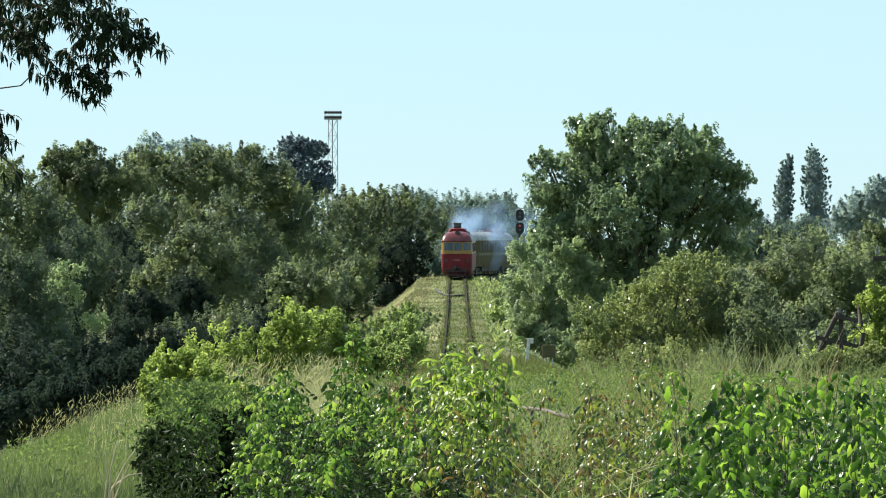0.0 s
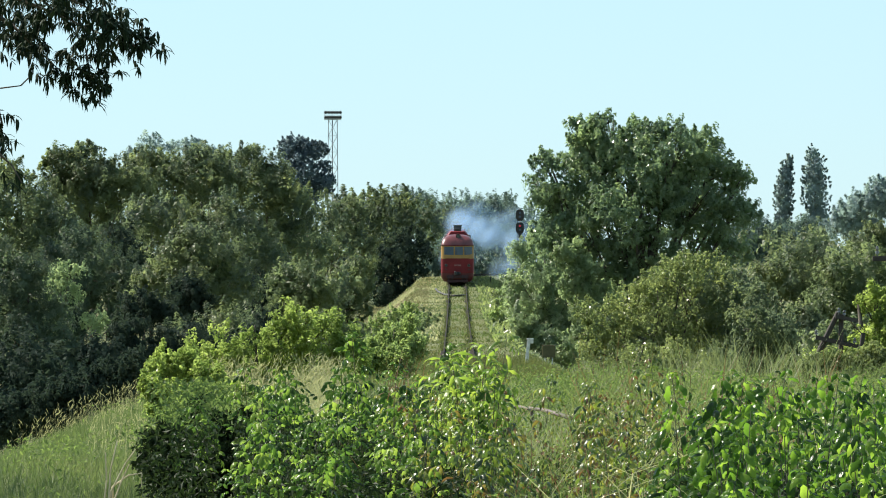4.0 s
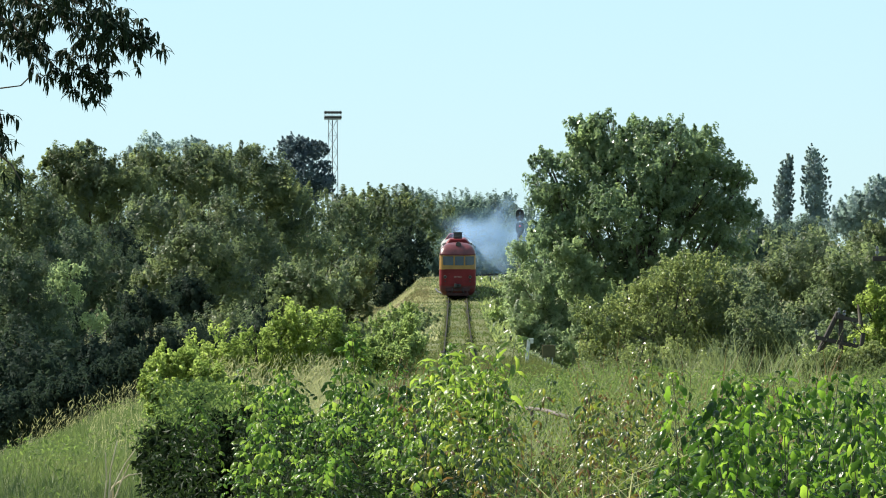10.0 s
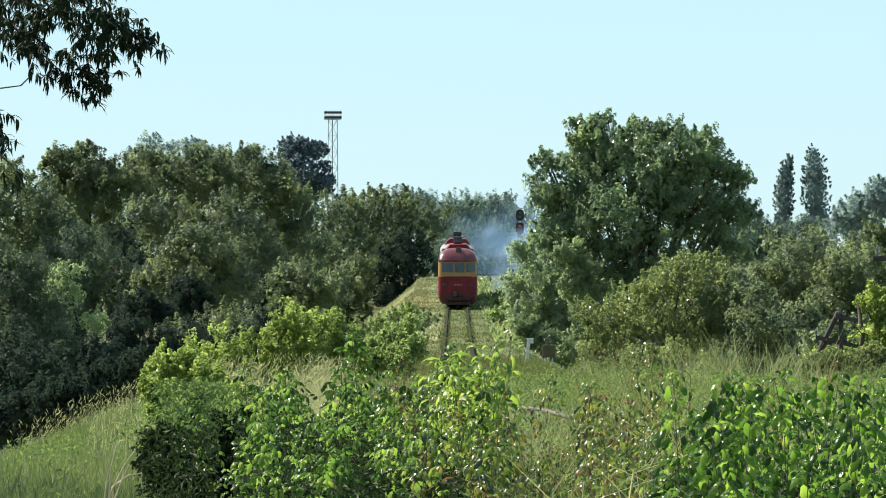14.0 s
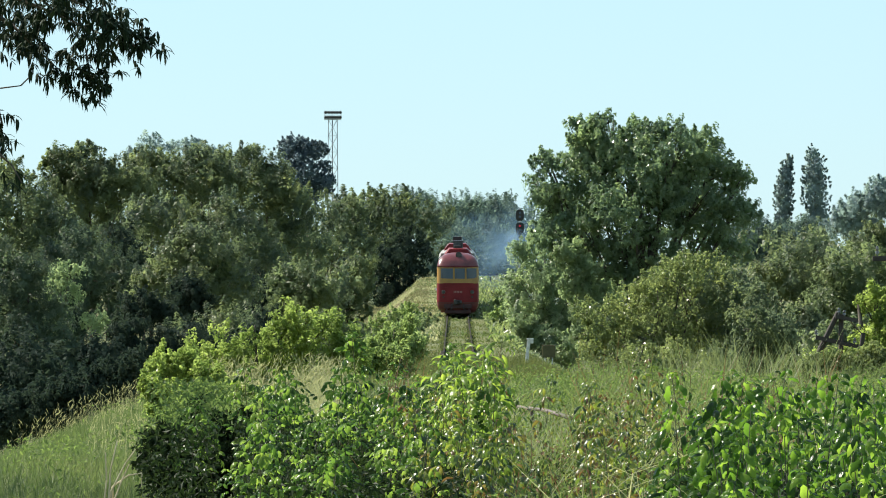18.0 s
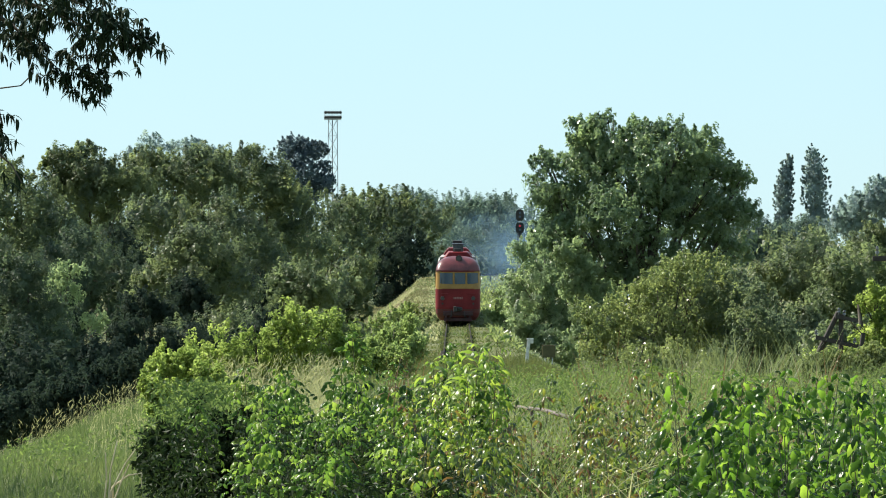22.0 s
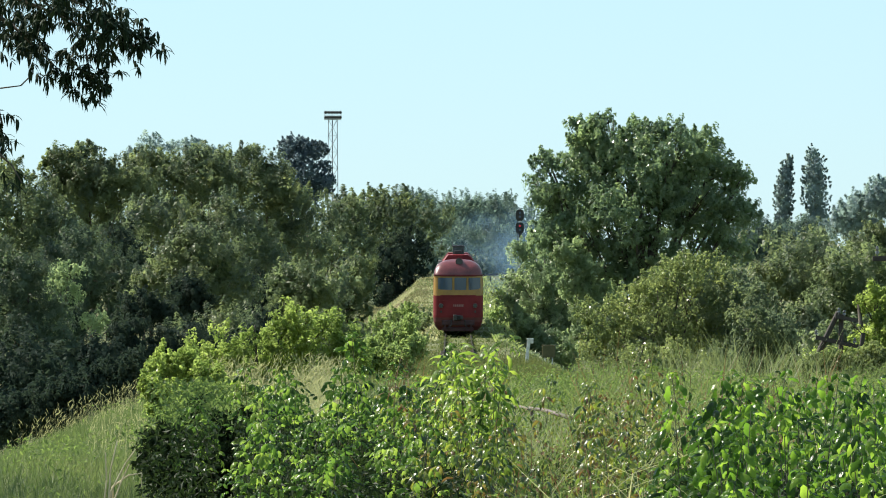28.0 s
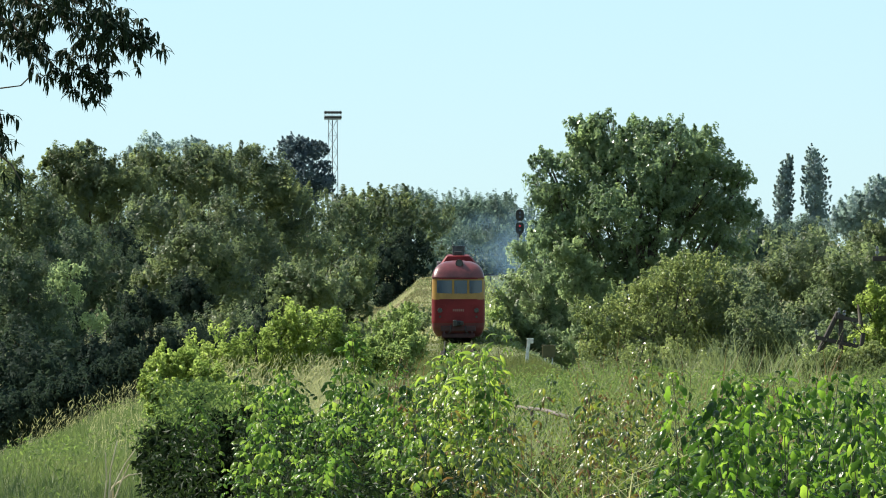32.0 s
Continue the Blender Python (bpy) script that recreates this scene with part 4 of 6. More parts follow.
def motor_car(name, label, wheels):
    base = new(name)
    tagged(base, label, "railcar", "cars of the train")
    L_ = CAR_L - 0.3
    part("lower_body", skin([(1.518, 0.01, 1.02), (1.525, 0.0, 1.14), (1.525, 0.0, 2.36)], L_), M_RED, base, smooth=False)
    part("skirt", skin([(1.22, 0.34, 0.24), (1.40, 0.14, 0.48), (1.49, 0.05, 0.75), (1.518, 0.01, 1.02)], L_), M_SKIRT, base, "grimy dark red skirt under the cab")
    part("window_band", skin([(1.522, 0.01, 2.36), (1.50, 0.11, 3.56)], L_), M_YELLOW, base, "yellow band with the cab windows")
    part("cab_roof", skin([(1.515, 0.09, 3.56), (1.50, 0.13, 3.66), (1.43, 0.28, 3.95), (1.30, 0.48, 4.18), (1.08, 0.75, 4.38), (0.75, 1.15, 4.52), (0.3, 1.7, 4.58)], 3.2), M_FADED, base, "domed red cab roof", smooth=True)
    bm = bmesh.new()
    arc = [(1.50 * math.cos(a) if i not in (0, 12) else math.copysign(1.5, math.cos(a)), 3.56 + 0.9 * math.sin(a) ** 0.95) for i, a in enumerate(np.linspace(0, math.pi, 13))]
    section(bm, [[(x, y, z) for x, z in arc] for y in (3.1, L_)])
    part("roof", bm, M_ROOF, base, "pale grey rounded roof", smooth=False)
    bm = bmesh.new()
    hood = [(1.16, 4.2), (0.84, 4.72), (0.66, 4.86), (-0.66, 4.86), (-0.78, 4.72), (-1.08, 4.3)]
    section(bm, [[(x * 0.92, 2.7, z - 0.04) for x, z in hood], [(x, 2.9, z) for x, z in hood], [(x, 9.5, z) for x, z in hood], [(x * 0.9, 9.8, z - 0.08) for x, z in hood]])
    part("engine_hood", bm, M_RED, base, "sooty dark red raised roof over the engine")
    bm = bmesh.new()
    box(bm, -0.33, 0.37, 3.4, 4.8, 4.84, 5.38, 0.04)
    box(bm, -0.38, 0.42, 3.35, 4.85, 5.34, 5.42, 0.02)
    part("exhaust_box", bm, M_SOOT, base, "sooty grey metal exhaust box")
    for sx in (-1, 1):
        bm = bmesh.new()
        box(bm, sx * 1.1 - 0.14, sx * 1.1 + 0.14, 4.2, 6.4, 4.22, 4.5, 0.05)
        part("roof_vent", bm, M_ROOF, base, "pale metal roof vent")
    bm = bmesh.new()
    box(bm, -0.24, 0.24, 3.05, 3.38, 4.8, 5.1, 0.05)
    part("horn_box", bm, M_BLACK, base)
    # lamp in the dome
    bm = bmesh.new()
    disc(bm, (0.06, 0.62, 4.42), 0.22, 0.7, 20)
    lamp = part("top_headlight", bm, M_BLACK, base, "black round headlight in the roof dome", smooth=False)
    bm = bmesh.new()
    disc(bm, (0.06, 0.605, 4.42), 0.17, 0.03, 20)
    part("lens", bm, M_LENS, lamp)
    bm = bmesh.new()
    for x0, x1 in ((-0.34, -0.24), (0.52, 0.62)):
        bm2 = front_panel(x0, x1, 2.56, 3.48, 1.51, 0.05, 0.02, 0.03)
        part("pillar", bm2, M_YELLOW, base)
    bm.free()
    for x0, x1 in ((-1.22, -0.36), (-0.22, 0.50), (0.64, 1.36)):
        p_ = part("windscreen", front_panel(x0, x1, 2.60, 3.45, 1.51, 0.055, 0.016), M_GLASS, base, "dark windscreen pane tinted by reflected sky")
        part("wiper", front_panel(x0 + 0.1, x0 + 0.12, 2.68, 3.1, 1.51, 0.055, 0.035, 0.015), M_BLACK, p_)
    for zz in (2.555, 3.46):
        part("window_trim", front_panel(-1.40, 1.40, zz, zz + 0.035, 1.51, 0.05, 0.02, 0.02), M_YELLOW, base)
    part("belt_moulding", front_panel(-1.48, 1.48, 2.33, 2.39, 1.525, 0.0, 0.03, 0.04), M_RED, base)
    part("eaves_strip", front_panel(-1.46, 1.46, 3.535, 3.575, 1.515, 0.09, 0.03, 0.04), M_RED, base)
    for sx in (-1.04, 1.04):
        bm = bmesh.new()
        disc(bm, (sx, -0.03, 1.74), 0.145, 0.2, 18, 0.13)
        h = part("headlight", bm, M_SOOT, base, "round headlight with a dull metal rim")
        bm = bmesh.new()
        disc(bm, (sx, -0.045, 1.74), 0.115, 0.03, 18)
        part("lens", bm, M_LENS, h)
        bm = bmesh.new()
        disc(bm, (sx, 0.0, 1.38), 0.07, 0.12, 12)
        part("tail_lamp", bm, M_BLACK, base)
        bm = bmesh.new()
        rod(bm, (sx * 1.12, -0.06, 2.05), (sx * 0.62, -0.06, 2.05), 0.016, 0.016, 6)
        part("handrail", bm, M_RED, base)
    for i in range(6):
        part("number_bar", front_panel(-0.30 + i * 0.11, -0.23 + i * 0.11, 1.68, 1.82, 1.525, 0.0, 0.012, 0.015), M_LETTER, base)
    bm = bmesh.new()
    box(bm, -0.95, 0.95, 0.12, 0.5, 0.17, 0.42, 0.04)
    box(bm, -1.0, 1.0, -0.02, 0.3, 0.56, 0.86, 0.03)
    for x in (-0.8, -0.5, 0.5, 0.8):
        box(bm, x - 0.05, x + 0.05, -0.01, 0.3, 0.3, 0.62)
    part("pilot", bm, M_GRIME, base, "grimy maroon steel pilot plate under the cab")
    bm = bmesh.new()
    box(bm, -0.2, 0.2, -0.35, 0.4, 0.86, 1.16, 0.05)
    box(bm, -0.3, -0.08, -0.6, -0.3, 0.84, 1.2, 0.05)
    box(bm, 0.1, 0.3, -0.5, -0.3, 0.9, 1.14, 0.05)
    part("coupler", bm, M_BLACK, base, "heavy black knuckle coupler")
    for sx in (-0.42, 0.42):
        bm = bmesh.new()
        rod(bm, (sx, 0.0, 0.9), (sx, -0.12, 0.55), 0.03, 0.03, 6)
        rod(bm, (sx, -0.12, 0.55), (sx * 1.4, 0.02, 0.42), 0.03, 0.025, 6)
        part("brake_hose", bm, M_BLACK, base)
    side_windows(base, [2.0 + 1.75 * i for i in range(12)], 2.55, 3.35, 1.15)
    bm = bmesh.new()
    box(bm, -1.1, 1.1, 6.5, 17.5, 0.35, 0.9, 0.05)
    part("underframe", bm, M_BLACK, base)
    bogie(base, 3.6, wheels)
    bogie(base, 20.6, wheels)
    return base


def trailer_car(name, label, wheels):
    base = new(name)
    tagged(base, label, "railcar", "cars of the train")
    L_ = CAR_L - 0.3
    for nm, z0, z1, m, lb_ in (("lower_body", 0.85, 2.02, M_DULL, "dull yellow lower side"), ("side_panel", 2.02, 2.3, M_CREAM, "faded cream stripe below the windows"), ("window_band", 2.3, 3.56, M_DULL, "dull yellow window band")):
        bm = bmesh.new()
        box(bm, -1.52 + (0.004 if nm == "window_band" else 0), 1.52 - (0.004 if nm == "window_band" else 0), 0.0, L_, z0, z1)
        part(nm, bm, m, base, lb_)
    bm = bmesh.new()
    arc = [(1.52 * math.cos(a) if i not in (0, 12) else math.copysign(1.52, math.cos(a)), 3.56 + 0.9 * math.sin(a) ** 0.8) for i, a in enumerate(np.linspace(0, math.pi, 13))]
    section(bm, [[(x, y, z) for x, z in arc] for y in (0.0, L_)])
    part("roof", bm, M_ROOF, base, "pale grey rounded roof")
    for y in (3.0, 7.5, 12.0):
        bm = bmesh.new()
        box(bm, -0.25, 0.25, y, y + 0.7, 4.4, 4.62, 0.05)
        part("roof_vent", bm, M_GREYSTEEL, base)
    bm = bmesh.new()
    hood = [(1.16, 4.15), (0.84, 4.62), (0.66, 4.78), (-0.66, 4.78), (-0.84, 4.62), (-1.16, 4.15)]
    section(bm, [[(x, y, z) for x, z in hood] for y in (14.5, 21.2)])
    part("engine_hood", bm, M_RED, base, "sooty dark red raised roof over the engine")
    bm = bmesh.new()
    box(bm, -0.37, 0.33, 19.2, 20.6, 4.76, 5.3, 0.04)
    part("exhaust_box", bm, M_BLACK, base, "sooty black exhaust box")
    side_windows(base, [2.6 + 1.7 * i for i in range(12)], 2.5, 3.3, 1.1, 1.522)
    for y in (0.9, 22.6):
        for sx in (-1, 1):
            bm = bmesh.new()
            box(bm, sx * 1.522 - 0.02, sx * 1.522 + 0.02, y, y + 0.9, 1.1, 3.3)
            part("door", bm, M_DULL, base, "closed cream entrance door")
    bm = bmesh.new()
    box(bm, -0.7, 0.7, -0.28, 0.02, 1.0, 3.5, 0.04)
    part("gangway", bm, M_BLACK, base)
    bm = bmesh.new()
    box(bm, -1.1, 1.1, 6.5, 17.5, 0.35, 0.9, 0.05)
    part("underframe", bm, M_BLACK, base)
    bogie(base, 3.6, wheels)
    bogie(base, 20.6, wheels)
    return base


WHEELS = []
FRONT = motor_car("railcar", "red and yellow diesel railcar with a domed cab", WHEELS)
MIDDLE = trailer_car("railcar", "cream and yellow railcar trailer with a pale roof", WHEELS)


# ---- signal, posts, mast ----
def build_signal():
    x, y = 6.89, 505.0
    z0 = float(ground_z(x, y))
    base = new("railway_signal")
    base.location = (x, y, z0)
    tagged(base, "two-headed black railway signal showing red", "signal")
    top = 3.7 - z0
    bm = bmesh.new()
    rod(bm, (0, 0, 0), (0, 0, top), 0.085, 0.07, 10)
    part("mast", bm, M_GREYSTEEL, base, "pale grey steel mast")
    for k, zc in enumerate((3.04 - z0, 1.88 - z0)):
        bm = bmesh.new()
        ring = [(0.375 * math.copysign(abs(math.cos(a)) ** 0.7, math.cos(a)), 0.51 * math.copysign(abs(math.sin(a)) ** 0.7, math.sin(a))) for a in np.linspace(0, 2 * math.pi, 25)[:-1]]
        section(bm, [[(px, -0.16, zc + pz) for px, pz in ring], [(px, -0.12, zc + pz) for px, pz in ring]])
        box(bm, -0.16, 0.16, -0.12, 0.12, zc - 0.36, zc + 0.36, 0.03)
        head = part("signal_head", bm, M_BLACK, base, "black signal head with backing board")
        for j, dz in enumerate((0.20, -0.16)):
            bm = bmesh.new()
            rod(bm, (0, -0.16, zc + dz), (0, -0.42, zc + dz), 0.105, 0.105, 12)
            part("hood", bm, M_BLACK, head)
            bm = bmesh.new()
            rod(bm, (0, -0.40, zc + dz), (0, -0.425, zc + dz), 0.095, 0.095, 12)
            part("lens", bm, M_SIGNAL if (k, j) == (1, 0) else M_GLASS, head)
    bm = bmesh.new()
    box(bm, -0.13, 0.13, -0.25, -0.05, 1.01 - z0, 1.47 - z0, 0.03)
    part("route_lamp", bm, M_BLACK, base)
    bm = bmesh.new()
    for sx in (-0.2, 0.2):
        rod(bm, (sx, 0.2, 0), (sx, 0.2, top - 0.4), 0.02, 0.02, 5)
    for i in range(16):
        rod(bm, (-0.2, 0.2, 0.4 + i * 0.35), (0.2, 0.2, 0.4 + i * 0.35), 0.012, 0.012, 5)
    part("ladder", bm, M_BLACK, base)


def build_mast():
    y, x = 700.0, -13.7
    z0 = float(ground_z(x, y))
    base = new("floodlight_mast")
    base.location = (x, y, z0)
    tagged(base, "tall grey lattice floodlight mast above the trees", "mast")
    top = 16.09 - z0
    half = lambda z: 0.75 - 0.2 * z / top
    for sx in (-1, 1):
        for sy in (-1, 1):
            bm = bmesh.new()
            rod(bm, (sx * half(0), sy * half(0), 0), (sx * half(top), sy * half(top), top), 0.045, 0.038, 6)
            part("leg", bm, M_GREYSTEEL, base)
    n = 11
    for i in range(n):
        za, zb = top * i / n, top * (i + 1) / n
        a, b = half(za), half(zb)
        for s_ in (-1, 1):
            bm = bmesh.new()
            rod(bm, (-a, s_ * a, za), (b, s_ * b, zb), 0.028, 0.028, 5)
            rod(bm, (a, s_ * a, za), (-b, s_ * b, zb), 0.028, 0.028, 5)
            rod(bm, (-b, s_ * b, zb), (b, s_ * b, zb), 0.03, 0.03, 5)
            part("bracing", bm, M_GREYSTEEL, base)
            bm = bmesh.new()
            rod(bm, (s_ * a, -a, za), (s_ * b, b, zb), 0.028, 0.028, 5)
            rod(bm, (s_ * a, a, za), (s_ * b, -b, zb), 0.028, 0.028, 5)
            part("bracing", bm, M_GREYSTEEL, base)
    bm = bmesh.new()
    rod(bm, (-0.05, -0.3, 0), (-0.05, -0.3, top), 0.05, 0.05, 6)
    part("ladder", bm, M_BLACK, base)
    bm = bmesh.new()
    box(bm, -1.05, 1.05, -0.7, 0.7, top, top + 0.1)
    for zz in (0.55, 1.05):
        rod(bm, (-1.05, -0.7, top + zz), (1.05, -0.7, top + zz), 0.03, 0.03, 5)
    for sx in (-1.05, 0, 1.05):
        rod(bm, (sx, -0.7, top), (sx, -0.7, top + 1.1), 0.03, 0.03, 5)
    part("platform", bm, M_GREYSTEEL, base)
    for zz, nn in ((0.35, 7), (0.95, 6)):
        for i in range(nn):
            cx = -0.9 + 1.8 * i / (nn - 1)
            bm = bmesh.new()
            rod(bm, (cx, -0.6, top + zz), (cx + 0.05, -1.0, top + zz - 0.1), 0.1, 0.19, 10)
            box(bm, cx - 0.08, cx + 0.08, -0.62, -0.4, top + zz - 0.1, top + zz + 0.12)
            part("floodlight", bm, M_BLACK, base)


def build_posts():
    x, y = 3.98, 264.0
    z0 = float(ground_z(x, y)) - 0.1
    base = new("marker_post")
    base.location = (x, y, z0)
    tagged(base, "leaning whitewashed concrete marker post in the grass", "post")
    top = -4.24 - z0
    bm = bmesh.new()
    section(bm, [[(sx * w + k, sy * w, z) for sx, sy in ((-1, -1), (1, -1), (1, 1), (-1, 1))] for w, z, k in ((0.09, 0, -0.06), (0.08, top * 0.5, -0.02), (0.07, top, 0.06))])
    part("shaft", bm, M_STONE, base)
    bm = bmesh.new()
    box(bm, -0.05, 0.27, -0.05, 0.05, top - 0.02, top + 0.06, 0.02)
    box(bm, 0.10, 0.26, -0.045, 0.045, top - 0.2, top + 0.0, 0.02)
    part("number_plate", bm, M_STONE, base)
    x, y = 5.63, 300.0
    z0 = float(ground_z(x, y)) - 0.05
    base = new("relay_box")
    base.location = (x, y, z0)
    tagged(base, "dull olive metal relay box beside the track", "relay box")
    bm = bmesh.new()
    box(bm, -0.35, 0.35, -0.22, 0.22, 0.42, 1.04, 0.03)
    part("cabinet", bm, M_HAYBOX, base)
    bm = bmesh.new()
    box(bm, -0.37, 0.37, -0.25, 0.25, 1.042, 1.07, 0.01)
    part("lid", bm, M_HAYBOX, base)
    for sx in (-0.2, 0.2):
        bm = bmesh.new()
        box(bm, sx - 0.035, sx + 0.035, -0.08, 0.08, -0.1, 0.425)
        part("leg", bm, M_STONE, base)
    # low stakes in the grass by the line
    for px, py, d in ((4.1, 0, 340.0), (4.0, 0, 366.0), (4.55, 0, 540.0), (4.15, 0, 470.0)):
        bm = bmesh.new()
        z = float(ground_z(px, d))
        section(bm, [[(px + sx * w, d + sy * w, z + h) for sx, sy in ((-1, -1), (1, -1), (1, 1), (-1, 1))] for w, h in ((0.06, -0.1), (0.055, 0.5), (0.04, 0.62))])
        ob = part("stake", bm, M_TIMBER, None)
        tagged(ob, "short dark wooden stake in the grass", "stake", "stakes beside the track")


M_HAYBOX = surface("olive_metal", (0.06, 0.055, 0.018), (0.105, 0.09, 0.03), 3.0, 0.6, 0.1, 0.1, 20.0)


def insulator(base, c, h=0.10):
    bm = bmesh.new()
    x, y, z = c
    rod(bm, (x, y, z - 0.08), (x, y, z + 0.02), 0.012, 0.012, 6)
    for k, (r0, r1) in enumerate(((0.04, 0.034), (0.022, 0.038), (0.034, 0.015))):
        rod(bm, (x, y, z + h * k / 3), (x, y, z + h * (k + 1) / 3), r0, r1, 10)
    part("insulator", bm, M_PORCELAIN, base, "glazed dark and white insulator")


M_PORCELAIN = surface("glazed_porcelain", (0.012, 0.01, 0.01), (0.16, 0.16, 0.155), 22.0, 0.2, 0, 0.0, 20.0, 0.8)


def build_pole():
    """A ruined telegraph pole, its head leaning in the bushes."""
    o = Vector((8.44, 120.0, -1.92))
    g = float(ground_z(o.x, o.y))
    base = new("telegraph_pole")
    base.location = (o.x, o.y, g)
    tagged(base, "ruined dark wooden telegraph pole with broken crossarms", "telegraph pole")
    at = lambda p_, dy=0.0: Vector((p_[0] - o.x, dy, p_[2] - g))
    for a, b, r in (((8.43, 120.0, -1.34), (8.12, 120.0, -1.98), 0.062), ((8.49, 120.0, -1.39), (8.48, 120.0, -2.4), 0.058), ((8.96, 120.0, -1.79), (8.88, 120.0, -2.4), 0.055)):
        bm = bmesh.new()
        lo = at(b)
        foot = lo + (lo - at(a)) * ((lo.z + 0.2) / max(at(a).z - lo.z, 0.1))
        rod(bm, at(a), foot, r * 0.9, r * 1.1, 10)
        part("post", bm, M_TIMBER, base)
    for a, b in (((7.94, 120.0, -1.88), (8.85, 120.0, -2.08)), ((8.36, 120.0, -1.43), (8.84, 120.0, -1.53))):
        bm = bmesh.new()
        u, v = at(a, -0.08), at(b, -0.08)
        section(bm, [[p_ + Vector((0, sy * 0.04, sz * 0.045)) for sy, sz in ((-1, -1), (1, -1), (1, 1), (-1, 1))] for p_ in (u, v)])
        part("crossarm", bm, M_TIMBER, base)
    bm = bmesh.new()
    rod(bm, at((8.69, 120.0, -1.55)), at((8.94, 120.0, -1.82)), 0.012, 0.012, 6)
    part("brace", bm, M_STEEL, base)
    for c in ((8.43, 120.0, -1.35), (8.55, 120.0, -1.4), (7.95, 120.0, -1.82), (8.77, 120.0, -1.99)):
        insulator(base, at(c, -0.08))
    o2 = Vector((9.06, 112.0, -1.34))
    g2 = float(ground_z(o2.x, o2.y))
    base = new("telegraph_pole")
    base.location = (o2.x, o2.y, g2)
    tagged(base, "weathered wooden telegraph pole with a crossarm", "telegraph pole")
    bm = bmesh.new()
    rod(bm, (0, 0, -0.2), (0, 0, 0.12 - g2), 0.11, 0.085, 10)
    part("post", bm, M_TIMBER, base)
    zz = -0.19 - g2
    bm = bmesh.new()
    box(bm, -0.52, 0.5, -0.16, -0.08, zz - 0.05, zz + 0.05, 0.01)
    part("crossarm", bm, M_TIMBER, base)
    for dx in (-0.43, 0.35):
        insulator(base, (dx, -0.12, zz + 0.1), 0.15)


def build_log():
    a, b = Vector((0.64, 50.0, -1.4)), Vector((1.09, 48.0, -1.44))
    foot = Vector((b.x + 0.35, b.y, float(ground_z(b.x + 0.35, b.y)) + 0.02))
    bm = bmesh.new()
    rod(bm, a, a.lerp(b, 0.5) + Vector((0, 0, 0.02)), 0.017, 0.016, 9)
    rod(bm, a.lerp(b, 0.5) + Vector((0, 0, 0.02)), b, 0.02, 0.018, 9)
    rod(bm, b, foot, 0.018, 0.014, 9)
    rod(bm, a.lerp(b, 0.3), a.lerp(b, 0.3) + Vector((0.05, 0, -(a.z - float(ground_z(a.x, a.y))) + 0.02)), 0.016, 0.012, 7)
    ob = part("fallen_branch", bm, M_PEELED, None)
    tagged(ob, "bare reddish fallen branch lying in the grass", "branch")


build_signal()
build_mast()
build_posts()
build_pole()
build_log()


def build_stalks():
    """Broken dry stalks of last year's weeds."""
    rng = np.random.default_rng(3)
    x, y = -1.64, 28.0
    z = float(ground_z(x, y))
    base = new("dry_weed")
    base.location = (x, y, z)
    tagged(base, "broken beige dry weed stalks on the hill", "plant")
    low = -1.290 - z
    lines = [[(-0.022, 0.014), (-0.011, 0.197), (0.022, 0.337)], [(-0.011, 0.084), (0.062, 0.225), (0.112, 0.295)], [(-0.006, 0.107), (0.073, 0.163), (0.141, 0.174), (0.138, 0.107)], [(0.000, 0.028), (0.042, 0.141), (0.079, 0.219)], [(-0.045, 0.014), (-0.031, 0.141), (-0.037, 0.281)]]
    for line in lines:
        bm = bmesh.new()
        dy = rng.uniform(-0.05, 0.05)
        pts = [Vector((line[0][0], dy, -0.02))] + [Vector((px, dy, low + pz)) for px, pz in line]
        for i, (a, b) in enumerate(zip(pts, pts[1:])):
            rod(bm, a, b, 0.0062 - 0.001 * i, 0.0055 - 0.001 * i, 6)
        part("stalk", bm, M_STRAW, base)


M_STRAW = surface("dry_straw", (0.34, 0.28, 0.17), (0.58, 0.49, 0.34), 8.0, 0.7, 0, 0.2, 40.0)
build_stalks()


# ---- line across the track ----
def build_cable():
    pts = [(-0.66, 505.0), (-0.44, 494.0), (0.1, 484.0), (0.77, 480.0), (1.35, 480.0), (2.02, 482.0)]
    bm = bmesh.new()
    for (xa, ya), (xb, yb) in zip(pts, pts[1:]):
        za, zb = float(ground_z(xa, ya)) + 0.1, float(ground_z(xb, yb)) + 0.1
        rod(bm, (xa, ya, za), (xb, yb, zb), 0.09, 0.09, 8)
    ob = part("pipe", bm, M_BLACK, None, smooth=True)
    tagged(ob, "thick black hose lying across the track", "hose")


build_cable()

